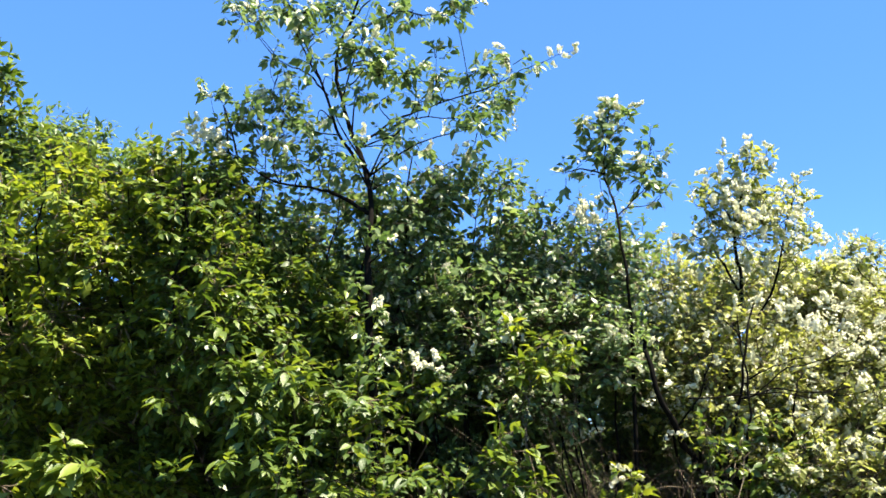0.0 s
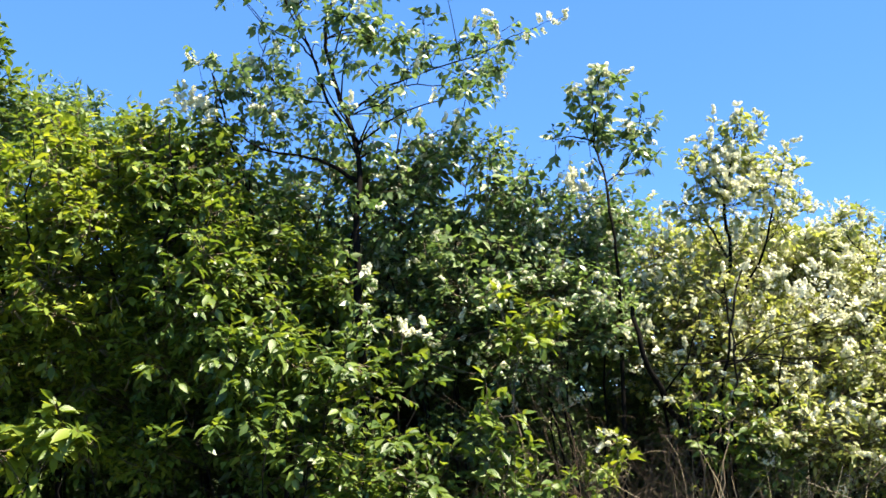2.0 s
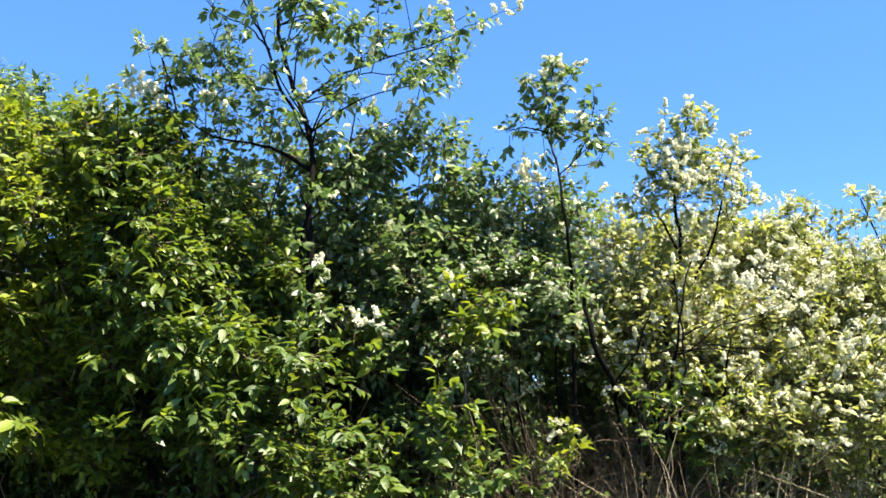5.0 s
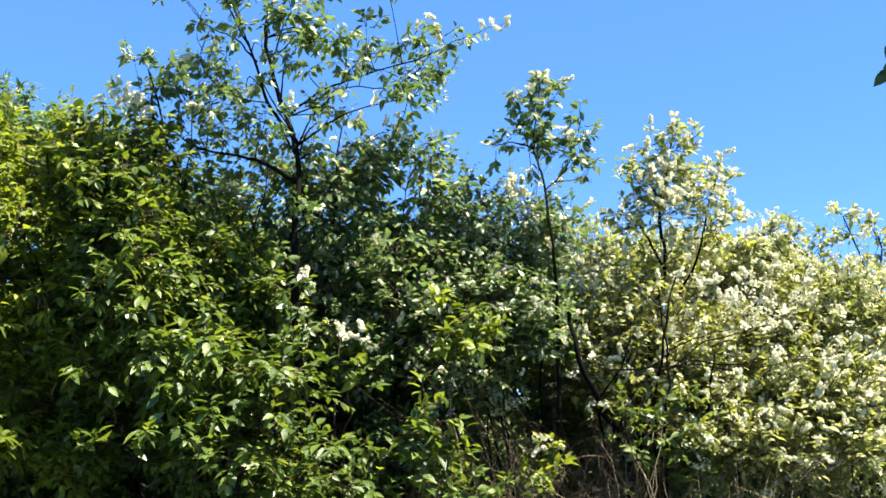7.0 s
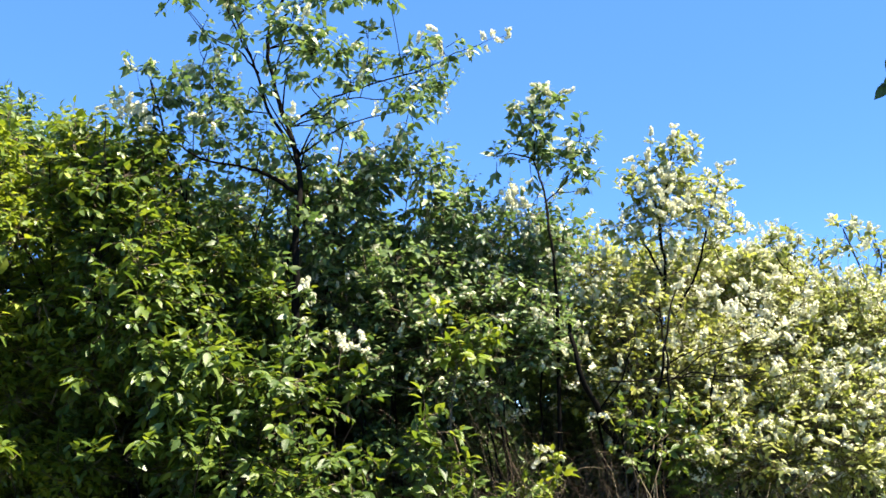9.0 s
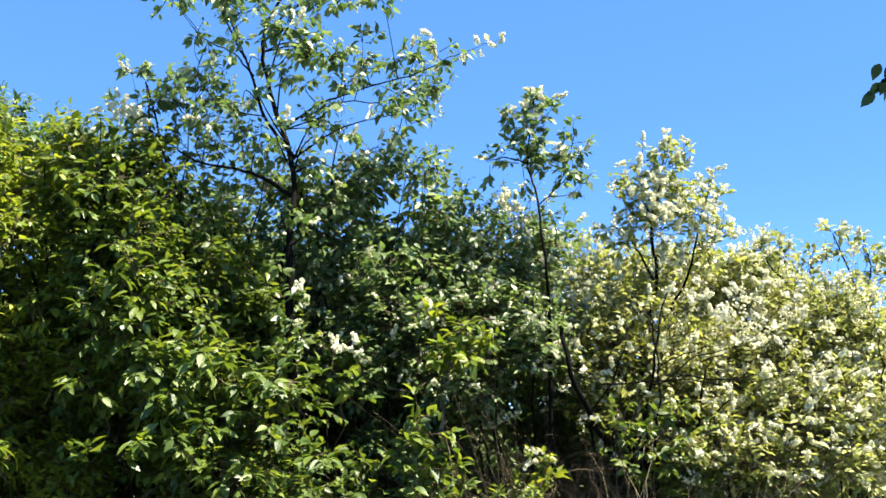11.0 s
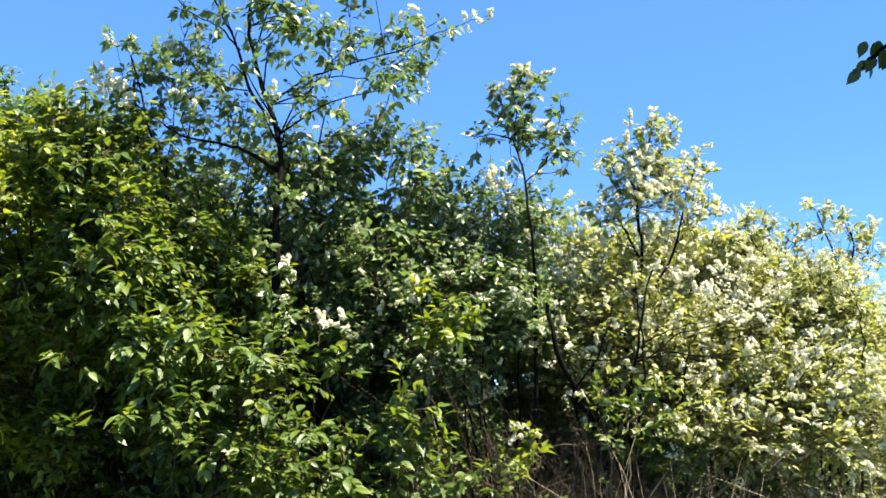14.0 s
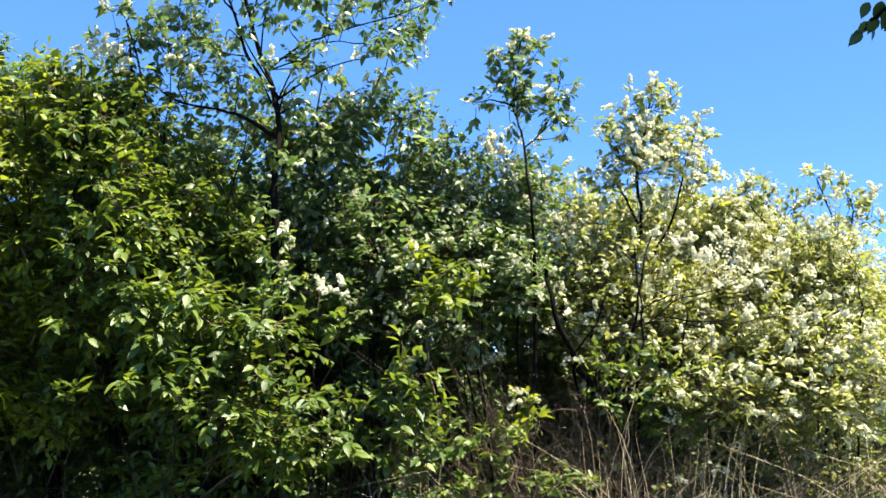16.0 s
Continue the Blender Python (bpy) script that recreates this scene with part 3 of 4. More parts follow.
hedge("low leafy bough of a green shrub in sunlight", foot_of(-0.9, 5.4), [((-0.82, 5.39, 1.63), (0.57, 0.45, 0.37), 34), ((-0.6, 5.37, 1.22), (0.42, 0.4, 0.25), 16), ((-0.4, 5.31, 1.03), (0.45, 0.35, 0.19), 14), ((-1.02, 5.05, 1.84), (0.21, 0.25, 0.17), 9)],
      LEAF_GREEN, 34, size=0.17, leaf_size=0.084, singles=280, upright=0.1, density=0.85, tumble=0.4, lean=0.15)
plant("green_shrub", "tall dark green shrub top at the end of a hedge", "shrub", foot_of(-3.1, 6.0), [
    (-2.99, 5.64, 4.01, 0.09), (-2.94, 5.68, 3.83, 0.1), (-3.01, 5.7, 3.7, 0.13), (-2.86, 5.72, 3.62, 0.1), (-2.94, 5.75, 3.47, 0.14), (-2.74, 5.74, 3.51, 0.07), (-2.84, 5.77, 3.36, 0.14), (-3.12, 5.74, 3.53, 0.19), (-3.2, 5.68, 3.83, 0.15), (-3.12, 5.81, 3.16, 0.27), (-3.31, 5.86, 2.9, 0.34)],
    LEAF_GREEN, 35, trunks=3, singles=80, leaf_size=0.085, density=1.6)
hedge("grey-green shrub tops behind a hedge", foot_of(-2.6, 7.6), [((-2.9, 7.36, 3.6), (0.95, 0.5, 0.55), 44), ((-2.81, 7.56, 2.54), (1.06, 0.5, 0.86), 20)], LEAF_CHERRY, 36, singles=40, leaf_size=0.095, blades=KITE_BLADES)

# shrubs added out of view on the left, meant to shade the low hedge
hedge("unseen dense green shrub added past the end of a hedge", foot_of(-4.1, 5.6), [((-4.1, 5.6, 1.5), (0.8, 0.6, 1.4), 34)], LEAF_GREEN, 37, singles=0, blades=KITE_BLADES, density=0.8)
hedge("unseen dense green shrub added past the end of a hedge", foot_of(-5.4, 5.6), [((-5.4, 5.6, 1.5), (0.8, 0.6, 1.4), 30)], LEAF_GREEN, 38, singles=0, blades=KITE_BLADES, density=0.6)
# one more unseen shrub, set nearer to keep light off the lower left
hedge("unseen dense green shrub added as a light blocker before a hedge", foot_of(-3.4, 4.3), [((-3.4, 4.3, 1.15), (0.5, 0.6, 1.1), 26)], LEAF_GREEN, 39, singles=0, blades=KITE_BLADES)

# ---- hedge: middle, shaded bird cherry ----
DARK = "shaded bird cherry shrub with dull leaves and few white flowers"
hedge(DARK, foot_of(-0.9, 6.05), [((-0.86, 5.94, 2.76), (0.69, 0.38, 0.54), 44), ((-0.86, 6.07, 2.08), (0.61, 0.38, 0.5), 24)], LEAF_CHERRY, 41, bloom=0.12, density=0.6, size=0.19, leaf_size=0.08, hang=0.25, singles=100, name="bird_cherry_shrub")
hedge(DARK, foot_of(0.1, 5.8), [((-0.01, 5.85, 2.18), (0.67, 0.45, 0.62), 52)], LEAF_CHERRY, 42, bloom=0.3, leaf_size=0.072, size=0.18, density=0.8, thick=0.01, singles=160, name="bird_cherry_shrub")
hedge(DARK, foot_of(0.2, 6.05), [((0.06, 5.92, 2.83), (0.84, 0.38, 0.5), 56), ((0.06, 6.08, 2.01), (0.92, 0.38, 0.61), 30)], LEAF_CHERRY, 43, bloom=0.35, leaf_size=0.078, density=0.6, size=0.19, hang=0.25, thick=0.01, singles=80, name="bird_cherry_shrub")
hedge(DARK, foot_of(1.0, 6.1), [((0.96, 6.12, 2.59), (0.55, 0.35, 0.45), 40), ((0.99, 6.13, 2.01), (0.58, 0.38, 0.39), 20)], LEAF_CHERRY, 44, bloom=0.8, leaf_size=0.07, size=0.2, density=0.8, thick=0.01, singles=80, name="bird_cherry_shrub")

hedge(DARK, foot_of(0.95, 5.9), [((0.92, 5.88, 2.29), (0.45, 0.4, 0.41), 18), ((0.59, 5.72, 1.81), (0.36, 0.25, 0.23), 12), ((1.05, 5.64, 1.94), (0.25, 0.2, 0.16), 6)], LEAF_CHERRY, 45, bloom=0.7, leaf_size=0.066, thick=0.01, singles=80, name="bird_cherry_shrub", size=0.2, trunks=2)

# ---- hedge: flowering shrubs ----
BLOOM = "flowering bird cherry shrub covered in white blossom spikes"
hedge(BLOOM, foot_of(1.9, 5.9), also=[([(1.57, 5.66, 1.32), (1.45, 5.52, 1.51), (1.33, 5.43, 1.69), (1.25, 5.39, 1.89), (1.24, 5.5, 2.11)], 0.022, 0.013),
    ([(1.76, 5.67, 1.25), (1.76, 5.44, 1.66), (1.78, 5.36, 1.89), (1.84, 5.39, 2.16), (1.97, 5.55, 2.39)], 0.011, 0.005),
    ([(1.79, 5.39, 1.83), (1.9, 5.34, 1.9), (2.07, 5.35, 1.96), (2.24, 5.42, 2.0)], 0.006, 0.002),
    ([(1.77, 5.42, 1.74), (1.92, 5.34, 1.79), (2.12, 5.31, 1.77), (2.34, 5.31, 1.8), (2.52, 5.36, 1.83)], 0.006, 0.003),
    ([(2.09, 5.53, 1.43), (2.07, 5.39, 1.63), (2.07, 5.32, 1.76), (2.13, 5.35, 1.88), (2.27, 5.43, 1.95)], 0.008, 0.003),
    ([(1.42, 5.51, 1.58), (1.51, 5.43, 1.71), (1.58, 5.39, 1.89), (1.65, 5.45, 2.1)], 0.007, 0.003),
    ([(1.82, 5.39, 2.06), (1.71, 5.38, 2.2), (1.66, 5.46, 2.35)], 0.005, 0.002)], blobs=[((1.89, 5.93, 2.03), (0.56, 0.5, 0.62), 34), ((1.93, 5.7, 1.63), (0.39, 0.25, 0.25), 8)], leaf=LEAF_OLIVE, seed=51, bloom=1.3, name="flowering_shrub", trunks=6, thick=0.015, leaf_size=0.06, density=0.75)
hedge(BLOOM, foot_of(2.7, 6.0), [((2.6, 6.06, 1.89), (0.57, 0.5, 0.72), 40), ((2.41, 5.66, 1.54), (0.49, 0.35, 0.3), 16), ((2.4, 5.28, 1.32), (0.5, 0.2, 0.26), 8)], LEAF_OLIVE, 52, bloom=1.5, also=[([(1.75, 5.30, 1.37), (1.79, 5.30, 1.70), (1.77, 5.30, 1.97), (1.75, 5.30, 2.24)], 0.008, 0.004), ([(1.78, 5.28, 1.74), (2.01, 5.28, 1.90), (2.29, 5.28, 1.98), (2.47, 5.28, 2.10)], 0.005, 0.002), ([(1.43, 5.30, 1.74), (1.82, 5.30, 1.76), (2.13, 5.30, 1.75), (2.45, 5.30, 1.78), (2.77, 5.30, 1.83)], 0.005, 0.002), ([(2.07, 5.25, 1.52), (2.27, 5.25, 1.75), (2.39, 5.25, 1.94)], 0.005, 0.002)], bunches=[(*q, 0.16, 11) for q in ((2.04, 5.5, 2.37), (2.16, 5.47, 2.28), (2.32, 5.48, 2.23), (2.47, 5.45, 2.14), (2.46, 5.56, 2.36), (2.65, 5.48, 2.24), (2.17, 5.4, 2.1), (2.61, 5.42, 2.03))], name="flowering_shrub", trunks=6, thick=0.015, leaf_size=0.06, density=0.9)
hedge(BLOOM, foot_of(3.3, 5.8), [((3.17, 5.86, 1.86), (0.55, 0.5, 0.68), 42), ((2.96, 5.52, 1.53), (0.51, 0.35, 0.32), 20), ((3.05, 5.22, 1.3), (0.5, 0.2, 0.28), 8)], LEAF_PALE, 53, bloom=2.1, also=[([(2.63, 5.20, 1.49), (2.79, 5.20, 1.72), (3.04, 5.20, 1.87)], 0.005, 0.002), ([(3.18, 5.30, 1.61), (3.21, 5.30, 1.96), (3.12, 5.30, 2.27)], 0.006, 0.002)], name="flowering_shrub", trunks=5, thick=0.015, leaf_size=0.06)
hedge(BLOOM, foot_of(2.9, 6.7), [((2.78, 6.66, 2.47), (0.8, 0.45, 0.34), 34)], LEAF_PALE, 54, bloom=2.6, name="flowering_shrub", leaf_size=0.065, blades=KITE_BLADES)
hedge(BLOOM, foot_of(1.7, 7.0), [((1.84, 6.95, 2.51), (0.62, 0.5, 0.4), 22)], LEAF_PALE, 55, bloom=0.9, name="flowering_shrub", leaf_size=0.065, blades=KITE_BLADES)
plant("flowering_shrub", "leaning young bird cherry stems tipped with blossom", "shrub", foot_of(3.45, 6.1), [
    (3.3, 5.97, 2.84, 0.1), (3.34, 5.99, 2.73, 0.09), (3.49, 5.99, 2.77, 0.09), (3.57, 6.01, 2.65, 0.13), (3.15, 6.02, 2.62, 0.14), (2.95, 6.01, 2.65, 0.12), (3.69, 6.03, 2.54, 0.15), (2.78, 6.0, 2.71, 0.1), (2.66, 6.01, 2.65, 0.12), (2.53, 6.02, 2.58, 0.13), (2.76, 6.03, 2.54, 0.14), (2.91, 5.99, 2.77, 0.08)],
    LEAF_PALE, 56, stems=[([(3.45, 6.1, -0.05), (3.61, 6.13, 2.01), (3.49, 6.05, 2.43), (3.3, 5.97, 2.84)], 0.02, 0.004),
                          ([(3.53, 6.08, 2.28), (3.59, 6.02, 2.58), (3.53, 5.98, 2.79)], 0.008, 0.003),
                          ([(3.59, 6.13, 2.01), (3.22, 6.08, 2.31), (2.91, 6.03, 2.54), (2.76, 5.99, 2.74)], 0.009, 0.003)], bloom=2.4, leaf_size=0.065, density=1.1)

# ---- undergrowth, and the far side of the hedge ----
BACK = "shaded undergrowth shrub deep in a hedge"
for i, (x, y, z, w, leaf) in enumerate([(-4.2, 7.4, 1.5, 1.0, LEAF_GREEN), (-2.7, 7.2, 1.5, 1.0, LEAF_GREEN), (-3.4, 6.5, 1.4, 0.6, LEAF_GREEN), (-1.2, 7.1, 1.6, 1.0, LEAF_CHERRY), (-0.6, 6.8, 1.6, 0.8, LEAF_CHERRY), (-2.0, 6.9, 1.6, 0.8, LEAF_GREEN), (0.2, 7.4, 1.5, 1.0, LEAF_CHERRY), (0.35, 6.75, 1.4, 0.8, LEAF_CHERRY),
                                   (1.3, 7.4, 1.3, 0.9, LEAF_CHERRY), (2.1, 7.8, 1.3, 0.9, LEAF_CHERRY), (2.9, 7.5, 1.3, 1.0, LEAF_CHERRY), (4.3, 7.5, 1.25, 1.0, LEAF_PALE), (5.4, 7.6, 1.3, 0.9, LEAF_PALE)]):
    hedge(BACK, foot_of(x, y), [((x, y, z), (w, 0.5, z), 44)], leaf, 140 + i, size=0.3, leaf_size=0.095, density=1.15, singles=0, trunks=2, thick=0.012, name="hedge_shrub", blades=KITE_BLADES, per=7)
for i, (x, z) in enumerate([(-6.4, 1.2), (-4.9, 1.2), (-3.4, 1.2), (-1.9, 1.1), (-0.4, 1.1), (1.1, 1.1), (2.6, 1.1), (4.1, 1.2), (5.6, 1.2), (7.1, 1.2)]):
    hedge(BACK, foot_of(x, 9.0), [((x, 9.0, z), (1.0, 0.5, z), 46)], LEAF_GREEN, 110 + i, size=0.34, leaf_size=0.15, density=0.8, singles=0, trunks=2, thick=0.012, name="hedge_shrub", blades=KITE_BLADES, per=6)
for i, (x, y, z, w, h, leaf) in enumerate([(-2.75, 6.7, 2.35, 0.75, 0.75, LEAF_GREEN), (-1.75, 6.6, 2.4, 0.7, 0.8, LEAF_GREEN), (-0.75, 6.75, 2.3, 0.7, 0.7, LEAF_CHERRY), (0.45, 6.8, 2.2, 0.75, 0.65, LEAF_CHERRY)]):
    hedge(BACK, foot_of(x, y), [((x, y, z), (w, 0.35, h), 40)], leaf, 160 + i, size=0.26, leaf_size=0.09, density=1.0, singles=0, trunks=2, thick=0.012, name="hedge_shrub", blades=KITE_BLADES, per=7)
LOW = "low shaded leafy growth at the foot of a hedge"
for i, (x, y, z, w, leaf) in enumerate([(-2.9, 5.95, 0.95, 0.7, LEAF_GREEN), (-1.9, 5.95, 0.95, 0.7, LEAF_GREEN), (-0.8, 5.7, 0.7, 0.7, LEAF_GREEN), (0.1, 5.9, 0.8, 0.6, LEAF_CHERRY),
                                   (2.5, 6.1, 0.7, 0.6, LEAF_CHERRY), (3.3, 6.1, 0.7, 0.6, LEAF_CHERRY), (4.2, 6.2, 0.8, 0.7, LEAF_CHERRY)]):
    hedge(LOW, foot_of(x, y), [((x, y, z), (w, 0.4, z), 20)], leaf, 95 + i, size=0.24, leaf_size=0.055 if x > 2 else 0.08, singles=60, trunks=3, bark=TWIG, thick=0.007, name="hedge_shrub", bloom=0.15 if x > 2 else 0, blades=KITE_BLADES)

for i, (x, y, z) in enumerate([(2.15, 5.75, 0.52), (2.75, 5.75, 0.52), (3.4, 5.7, 0.55), (4.0, 5.7, 0.6)]):
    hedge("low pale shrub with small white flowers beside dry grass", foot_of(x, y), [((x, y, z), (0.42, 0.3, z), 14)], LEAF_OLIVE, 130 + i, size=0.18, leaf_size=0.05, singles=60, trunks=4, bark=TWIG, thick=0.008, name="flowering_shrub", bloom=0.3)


def dead_stems(seed, n, x0, x1, y0, y1, low, high, label, widest=0.006):
    """Bare brown stems with side twigs."""
    rng = np.random.default_rng(seed)
    pieces = []
    for _ in range(n):
        x, y, h = rng.uniform(x0, x1), rng.uniform(y0, y1), rng.uniform(low, high)
        lean = rng.normal(size=2) * 0.45 * h
        path = smooth_path([(x, y, -0.03), (x + lean[0] * 0.3 + rng.normal() * 0.04, y + lean[1] * 0.3, h * 0.5), (x + lean[0], y + lean[1], h)], 9)
        path[1:] += rng.normal(size=(8, 3)) * 0.012
        r = rng.uniform(0.35, 1) * widest
        pieces.append(tube(path, r * (1 - 0.75 * np.linspace(0, 1, 9)), 5))
        for i in rng.integers(2, 8, 5):
            d = unit(rng.normal(size=3) + np.array([0, 0, 0.5])) * rng.uniform(0.1, 0.4)
            pieces.append(tube(smooth_path([path[i], path[i] + d * 0.5 + rng.normal(size=3) * 0.02, path[i] + d], 5), r * 0.4 * (1 - 0.7 * np.linspace(0, 1, 5)), 3))
    v, q = joined(pieces)
    tagged(new("dead_brushwood", mesh_of("dead_brushwood", v, [q], DEADWOOD)), label, "brushwood", "", "stuff")


dead_stems(75, 150, 0.5, 2.1, 5.5, 6.6, 0.7, 1.65, "tangle of bare brown dead stems under a hedge")
dead_stems(76, 200, 1.6, 4.4, 5.0, 5.5, 0.5, 1.3, "tangle of bare brown dead stems under a hedge")
dead_stems(77, 40, -0.4, 0.8, 5.5, 6.2, 0.7, 1.4, "tangle of bare brown dead stems under a hedge")

dead_stems(78, 190, 0.8, 1.75, 5.15, 5.6, 0.8, 1.75, "fine tangle of bare brown twigs in a gap of the hedge", 0.0035)

# ---- low shrubs in front ----
plant("young_shrub", "light green young shrub with broad fresh leaves", "shrub", foot_of(0.3, 4.9), [
    (0.31, 5.0, 1.55, 0.08), (0.36, 5.02, 1.44, 0.11), (0.24, 5.03, 1.38, 0.12), (0.47, 5.04, 1.35, 0.12), (0.33, 5.06, 1.26, 0.14), (0.55, 5.06, 1.23, 0.12), (0.11, 5.06, 1.23, 0.15), (0.36, 5.09, 1.08, 0.19), (0.61, 5.1, 1.05, 0.19), (0.05, 5.1, 1.02, 0.19)],
    LEAF_GREEN, 61, bark=TWIG, thick=0.01, trunks=5, leaf_size=0.09, singles=280, density=0.55, upright=0.6)
plant("young_shrub", "low green shrub with rounded leaves beside dry grass", "shrub", foot_of(1.6, 5.2), [
    (1.57, 5.30, 1.53, 0.10), (1.73, 5.30, 1.56, 0.10), (1.89, 5.30, 1.53, 0.10), (1.51, 5.30, 1.39, 0.10), (1.69, 5.30, 1.39, 0.12), (1.86, 5.30, 1.36, 0.12), (2.04, 5.30, 1.33, 0.11), (1.60, 5.30, 1.26, 0.10), (1.79, 5.30, 1.22, 0.12), (1.97, 5.30, 1.17, 0.12), (2.11, 5.30, 1.19, 0.10), (1.91, 5.30, 1.06, 0.10), (2.10, 5.30, 1.46, 0.09)],
    LEAF_GREEN, 62, bark=TWIG, thick=0.007, trunks=4, leaf_size=0.066, singles=200, density=1.1, hang=0.15)
plant("young_shrub", "low green growth with small leaves among dry stalks", "shrub", foot_of(0.85, 5.15), [
    (0.47, 5.00, 1.03, 0.12), (0.62, 5.00, 1.11, 0.10), (0.79, 5.00, 1.03, 0.12), (0.34, 5.00, 0.87, 0.12), (0.57, 5.00, 0.84, 0.13), (0.75, 5.00, 0.81, 0.13), (0.94, 5.00, 0.87, 0.12), (1.11, 5.00, 0.80, 0.12), (1.24, 5.00, 0.90, 0.10), (0.91, 5.00, 1.06, 0.08), (1.36, 5.00, 0.80, 0.10)],
    LEAF_GREEN, 69, bark=TWIG, thick=0.006, trunks=4, leaf_size=0.06, singles=120, density=1.0)
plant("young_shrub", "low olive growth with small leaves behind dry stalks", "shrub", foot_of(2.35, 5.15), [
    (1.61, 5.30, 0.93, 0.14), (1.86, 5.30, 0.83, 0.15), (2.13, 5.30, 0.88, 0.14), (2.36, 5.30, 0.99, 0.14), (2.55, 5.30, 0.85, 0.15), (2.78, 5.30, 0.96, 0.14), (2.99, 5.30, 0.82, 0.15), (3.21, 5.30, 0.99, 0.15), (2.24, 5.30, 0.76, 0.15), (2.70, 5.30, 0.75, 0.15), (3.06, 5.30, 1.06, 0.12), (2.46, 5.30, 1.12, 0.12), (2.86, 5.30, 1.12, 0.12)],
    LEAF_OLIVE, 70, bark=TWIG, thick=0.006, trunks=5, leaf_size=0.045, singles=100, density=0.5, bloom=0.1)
plant("young_shrub", "low twig with white blossom among dead stems", "shrub", foot_of(1.0, 5.1), [
    (0.99, 5.16, 1.28, 0.08), (1.05, 5.14, 1.2, 0.1), (0.97, 5.14, 1.14, 0.1), (1.1, 5.12, 1.12, 0.09)], LEAF_YELLOW, 63, leaf_size=0.07, bark=TWIG, thick=0.008, trunks=3, bloom=0.2, singles=60, bunches=[(*q, 0.06, k) for q, k in (((0.98, 5.2, 1.3), 5), ((1.06, 5.2, 1.33), 2), ((0.93, 5.24, 1.11), 6))])
plant("green_shrub", "sunlit leafy twigs low at the edge of a hedge", "shrub", foot_of(-2.2, 4.8), [
    (-2.2, 4.94, 1.36, 0.14), (-1.98, 4.93, 1.39, 0.12), (-2.08, 4.96, 1.24, 0.15), (-2.38, 4.95, 1.27, 0.15), (-1.86, 4.95, 1.3, 0.07)], LEAF_YELLOW, 64, thick=0.008, trunks=4, leaf_size=0.115, density=0.7, singles=200, upright=0.1)
# twigs use the bark with shade in its colour, to stay dark
plant("green_shrub", "sunlit sprays of oval leaves low on a shaded hedge", "shrub", foot_of(-0.95, 4.75), [
    (-1.22, 4.71, 1.32, 0.09), (-1.13, 4.72, 1.41, 0.08), (-0.98, 4.87, 1.42, 0.11), (-0.80, 4.65, 1.50, 0.10), (-0.60, 4.81, 1.57, 0.11), (-0.46, 4.85, 1.49, 0.09), (-0.32, 4.69, 1.40, 0.09), (-0.19, 4.64, 1.36, 0.10), (-0.89, 4.71, 1.87, 0.08), (-1.00, 4.83, 1.82, 0.09), (-0.76, 4.80, 1.83, 0.07), (-0.47, 4.68, 1.73, 0.08), (-1.40, 4.76, 1.70, 0.07), (-1.07, 4.83, 1.58, 0.08), (-1.42, 4.76, 1.29, 0.08), (-0.16, 4.82, 1.74, 0.07), (-0.04, 4.93, 1.65, 0.08), (-0.73, 4.83, 1.26, 0.10), (-0.52, 4.75, 1.24, 0.09)],
    LEAF_GREEN, 68, thick=0.006, trunks=3, twig=SHADE_BARK, leaf_size=0.082, singles=220, upright=0.1, density=0.3, tumble=0.45, lean=0.2)
plant("bird_cherry_shrub", "twig with a cluster of white blossom in the hedge", "shrub", foot_of(-0.1, 5.4), [
    (-0.13, 5.43, 1.95, 0.07), (-0.05, 5.44, 1.93, 0.06), (-0.22, 5.44, 1.93, 0.05), (-0.15, 5.56, 1.8, 0.12)], LEAF_YELLOW, 65, thick=0.009, trunks=2, bloom=0.5, singles=60, bunches=[(*q, 0.05, k) for q, k in (((-0.11, 5.11, 1.92), 7), ((-0.06, 5.11, 1.94), 5), ((-0.15, 5.11, 1.91), 3))])
plant("bird_cherry_shrub", "twig with a cluster of white blossom in the hedge", "shrub", foot_of(0.45, 5.5), [
    (0.38, 5.22, 2.11, 0.06), (0.58, 5.26, 1.92, 0.1), (0.69, 5.25, 1.95, 0.08), (0.58, 5.23, 2.05, 0.06), (0.5, 5.22, 1.88, 0.1), (0.65, 5.22, 1.86, 0.09), (0.76, 5.22, 1.91, 0.07), (0.43, 5.22, 1.83, 0.07)], LEAF_YELLOW, 66, thick=0.007, trunks=3, bark=TWIG, bloom=0.1, singles=120, leaf_size=0.085, upright=0.6, bunches=[(*q, 0.05, k) for q, k in (((0.41, 5.29, 2.15), 7), ((0.35, 5.3, 2.1), 5))])


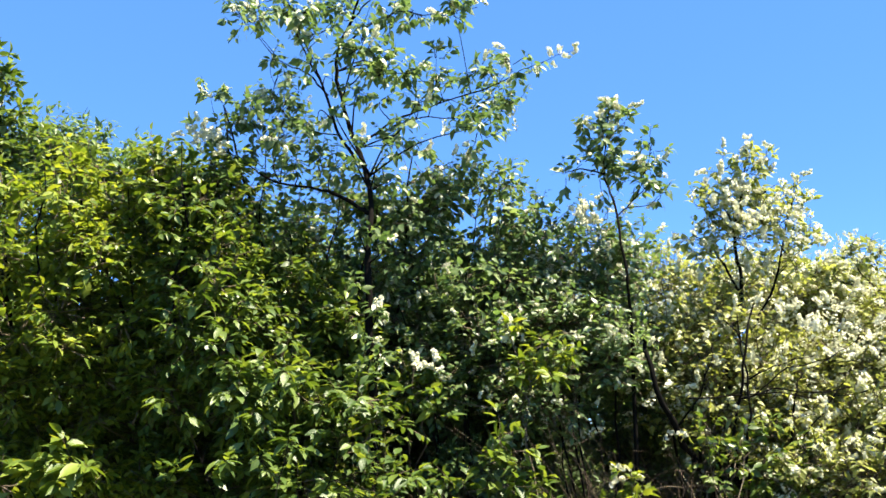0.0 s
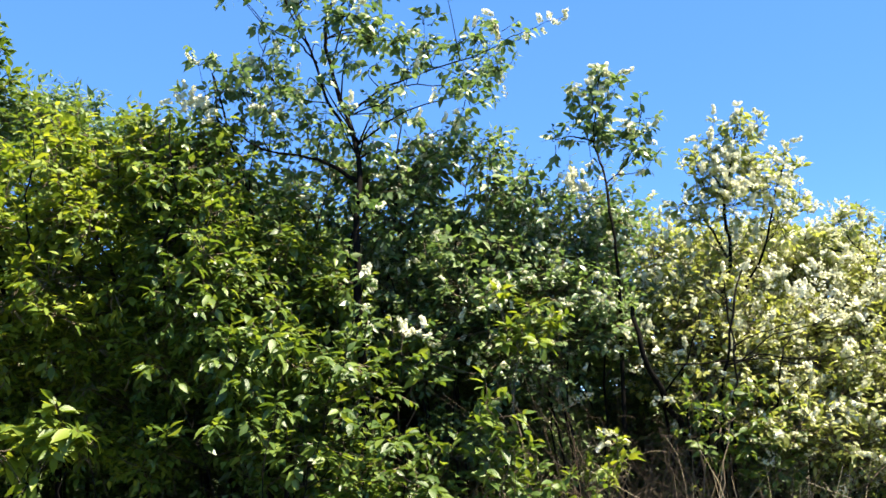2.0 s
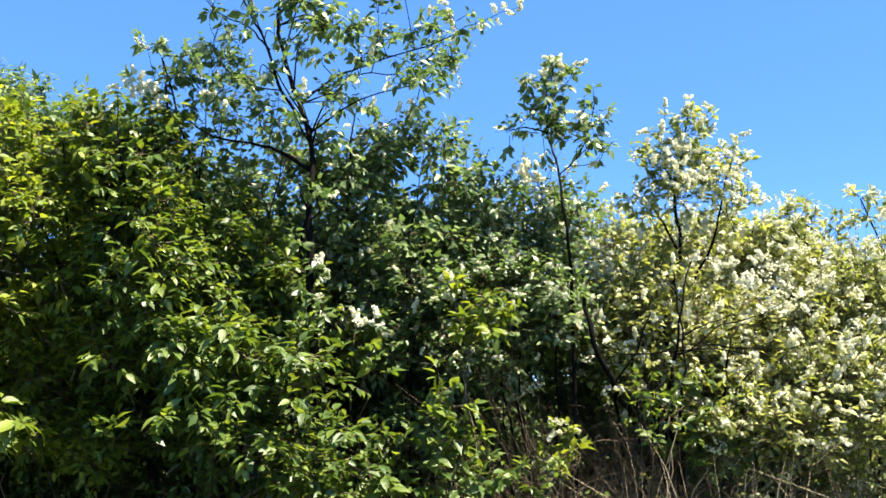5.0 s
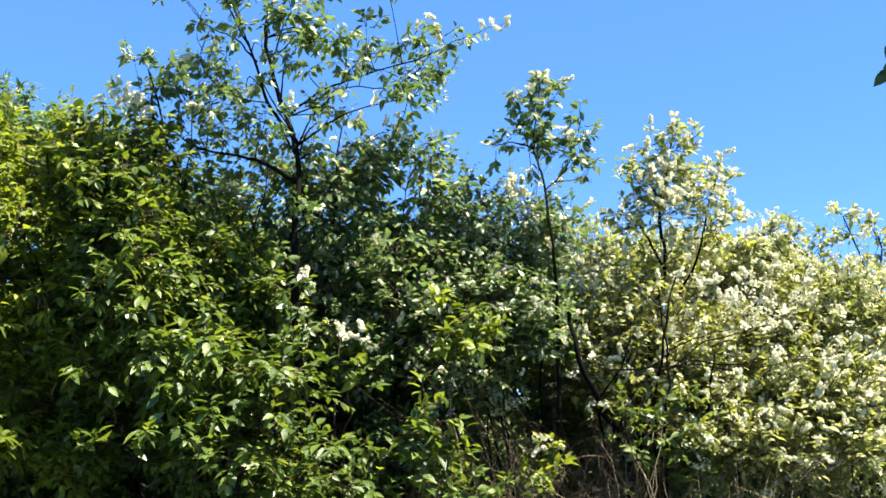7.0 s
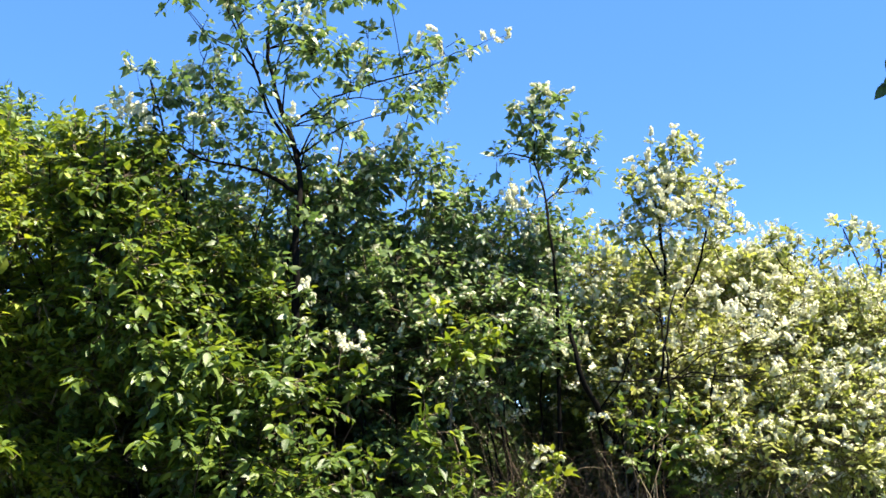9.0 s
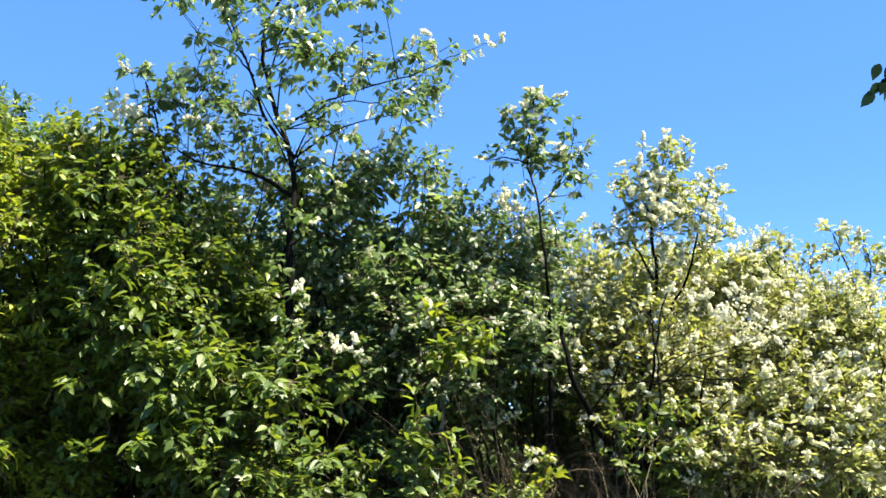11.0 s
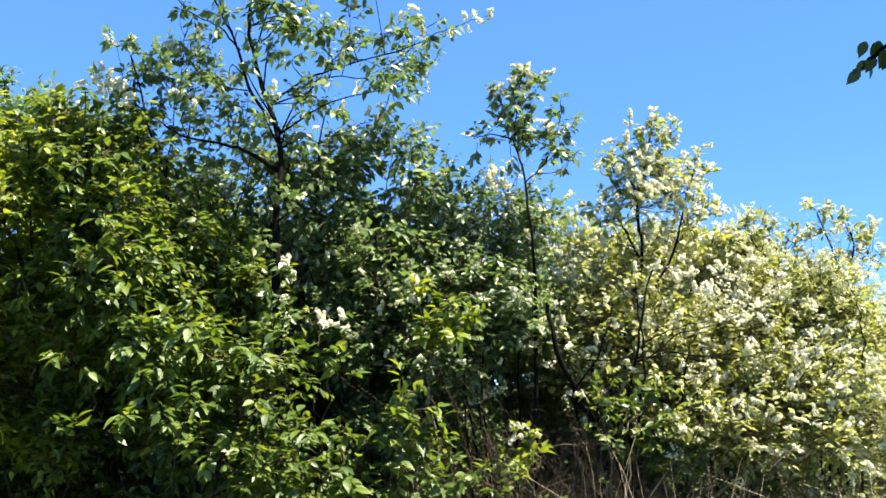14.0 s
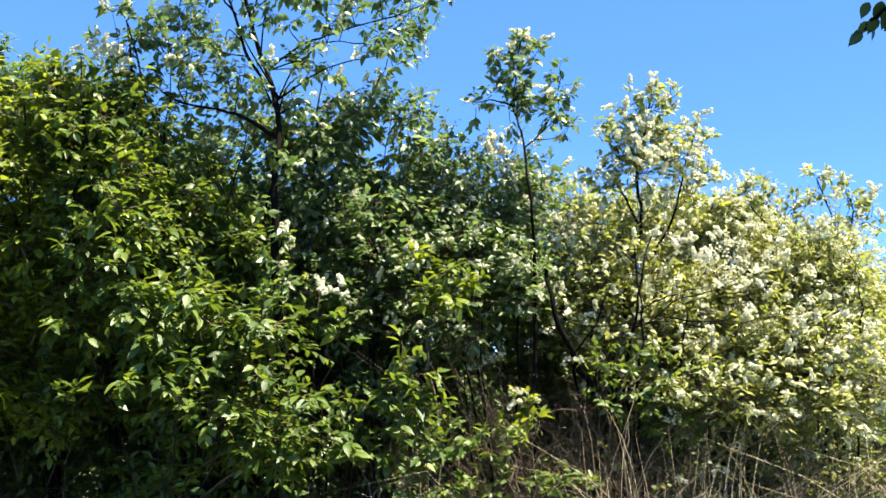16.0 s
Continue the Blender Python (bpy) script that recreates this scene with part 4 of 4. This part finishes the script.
# ---- dry grass and dead stems ----
def dry_grass(seed, n, x0, x1, y0, y1, low, high, label):
    """Thin bleached stalks, some upright, some leaning, some snapped over."""
    rng = np.random.default_rng(seed)
    pieces = []
    for _ in range(n):
        x, y = rng.uniform(x0, x1), rng.uniform(y0, y1)
        h = low + (high - low) * rng.uniform() ** 1.8
        lean = rng.normal(size=2) * rng.choice([0.12, 0.35, 0.8]) * h
        r = rng.uniform(0.0008, 0.002)
        foot, knee = np.array([x, y, -0.02]), np.array([x + lean[0] * 0.5, y + lean[1] * 0.5, h * rng.uniform(0.5, 0.8)])
        if rng.uniform() < 0.3:
            tip = knee + np.array([*rng.normal(size=2) * 0.3 * h, rng.uniform(-0.25, 0.12)])
            path = np.concatenate([smooth_path([foot, foot * 0.5 + knee * 0.5 + rng.normal(size=3) * 0.015, knee], 4), smooth_path([knee, (knee + tip) / 2, tip], 4)[1:]])
        else:
            path = smooth_path([foot, knee, (x + lean[0] * 1.2, y + lean[1] * 1.2, h)], 7)
        pieces.append(tube(path, r * np.array([1, 1, 0.95, 0.9, 0.8, 0.6, 0.3]), 4))
    v, q = joined(pieces)
    tagged(new("dry_grass", mesh_of("dry_grass", v, [q], STRAW)), label, "grass", "", "stuff")


dry_grass(71, 90, 1.25, 2.1, 4.7, 5.3, 0.6, 1.4, "tall bleached dry grass stalks in front of a hedge")
dry_grass(72, 260, 1.3, 4.3, 4.75, 5.3, 0.65, 1.2, "tall bleached dry grass stalks in front of a hedge")
dry_grass(74, 260, 2.0, 4.1, 4.7, 5.3, 0.75, 1.25, "tall bleached dry grass stalks in front of a hedge")
dry_grass(73, 25, -0.2, 1.0, 4.7, 5.2, 0.4, 1.0, "sparse dry grass stalks among leaves")


def bare_twig(points, radius, label, material):
    path = smooth_path(points, 12)
    v, q = tube(path, radius * (1 - 0.6 * np.linspace(0, 1, 12)), 6)
    tagged(new("bare_twig", mesh_of("bare_twig", v, [q], material)), label, "twig")


PALE = "pale bare dead twig bent among the leaves"
bare_twig([(0.02, 5.47, 1.75), (0.15, 5.38, 1.71), (0.3, 5.38, 1.69), (0.41, 5.47, 1.76)], 0.0035, PALE, TWIG)
bare_twig([(0.58, 5.5, 2.11), (0.63, 5.41, 2.08), (0.63, 5.42, 2.0), (0.6, 5.54, 1.94)], 0.004, PALE, STRAW)
bare_twig([(-1.84, 5.4, 1.59), (-1.8, 5.34, 1.64), (-1.8, 5.38, 1.71)], 0.006, "short pinkish-brown branch stub in the shade", TWIG)
bare_twig([(-2.55, 5.3, 1.59), (-2.49, 5.24, 1.64), (-2.48, 5.27, 1.74)], 0.006, "short pinkish-brown branch stub in the shade", TWIG)
bare_twig([(1.2, 5.37, 1.21), (1.32, 5.32, 1.24), (1.56, 5.37, 1.2)], 0.0028, PALE, TWIG)
bare_twig([(1.63, 5.53, 1.43), (1.69, 5.52, 1.53), (1.83, 5.57, 1.77)], 0.008, PALE, TWIG)


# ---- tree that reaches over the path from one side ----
# crown clumps out of view are added towards the sun to shade the tip
plant("overhanging_tree", "broad-leaved tree, leaf colour darkened for shade, whose branch tip hangs over the path", "tree", foot_of(3.4, 0.6), [
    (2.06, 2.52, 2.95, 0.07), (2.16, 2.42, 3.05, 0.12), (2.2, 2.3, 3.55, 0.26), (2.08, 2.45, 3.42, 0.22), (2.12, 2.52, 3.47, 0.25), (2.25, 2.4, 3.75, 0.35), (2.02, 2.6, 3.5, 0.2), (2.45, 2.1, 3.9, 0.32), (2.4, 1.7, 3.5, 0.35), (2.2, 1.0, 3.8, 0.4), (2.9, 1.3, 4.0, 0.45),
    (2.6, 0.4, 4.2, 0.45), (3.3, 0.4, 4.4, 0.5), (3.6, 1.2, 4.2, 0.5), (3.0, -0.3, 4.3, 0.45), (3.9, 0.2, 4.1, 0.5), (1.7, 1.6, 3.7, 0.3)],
    LEAF_BROAD_SHADED, 67, stems=[([(3.4, 0.6, -0.05), (3.42, 0.62, 1.5), (3.35, 0.6, 2.8), (3.2, 0.55, 4.3)], 0.09, 0.03),
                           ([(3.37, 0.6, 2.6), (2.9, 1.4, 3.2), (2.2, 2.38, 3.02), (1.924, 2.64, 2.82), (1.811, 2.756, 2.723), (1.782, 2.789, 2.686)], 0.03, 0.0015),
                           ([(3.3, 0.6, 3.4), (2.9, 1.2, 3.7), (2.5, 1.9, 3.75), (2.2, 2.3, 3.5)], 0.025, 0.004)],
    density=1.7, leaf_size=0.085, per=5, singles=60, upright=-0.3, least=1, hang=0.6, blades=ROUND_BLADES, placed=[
    ((1.786, 2.751, 2.773), (1.769, 2.782, 2.722)),
    ((1.820, 2.731, 2.770), (1.812, 2.763, 2.704)),
    ((1.782, 2.791, 2.683), (1.746, 2.828, 2.640)),
    ((1.808, 2.771, 2.693), (1.816, 2.785, 2.646)),
    ((1.856, 2.730, 2.719), (1.840, 2.759, 2.671)),
    ((1.774, 2.794, 2.687), (1.756, 2.808, 2.678)),
    ((1.876, 2.734, 2.678), (1.862, 2.765, 2.624)),
    ((1.879, 2.699, 2.756), (1.876, 2.729, 2.690)),
    ((1.800, 2.775, 2.712), (1.765, 2.800, 2.675)), ((1.815, 2.757, 2.725), (1.790, 2.770, 2.665)), ((1.845, 2.735, 2.740), (1.830, 2.750, 2.675))])
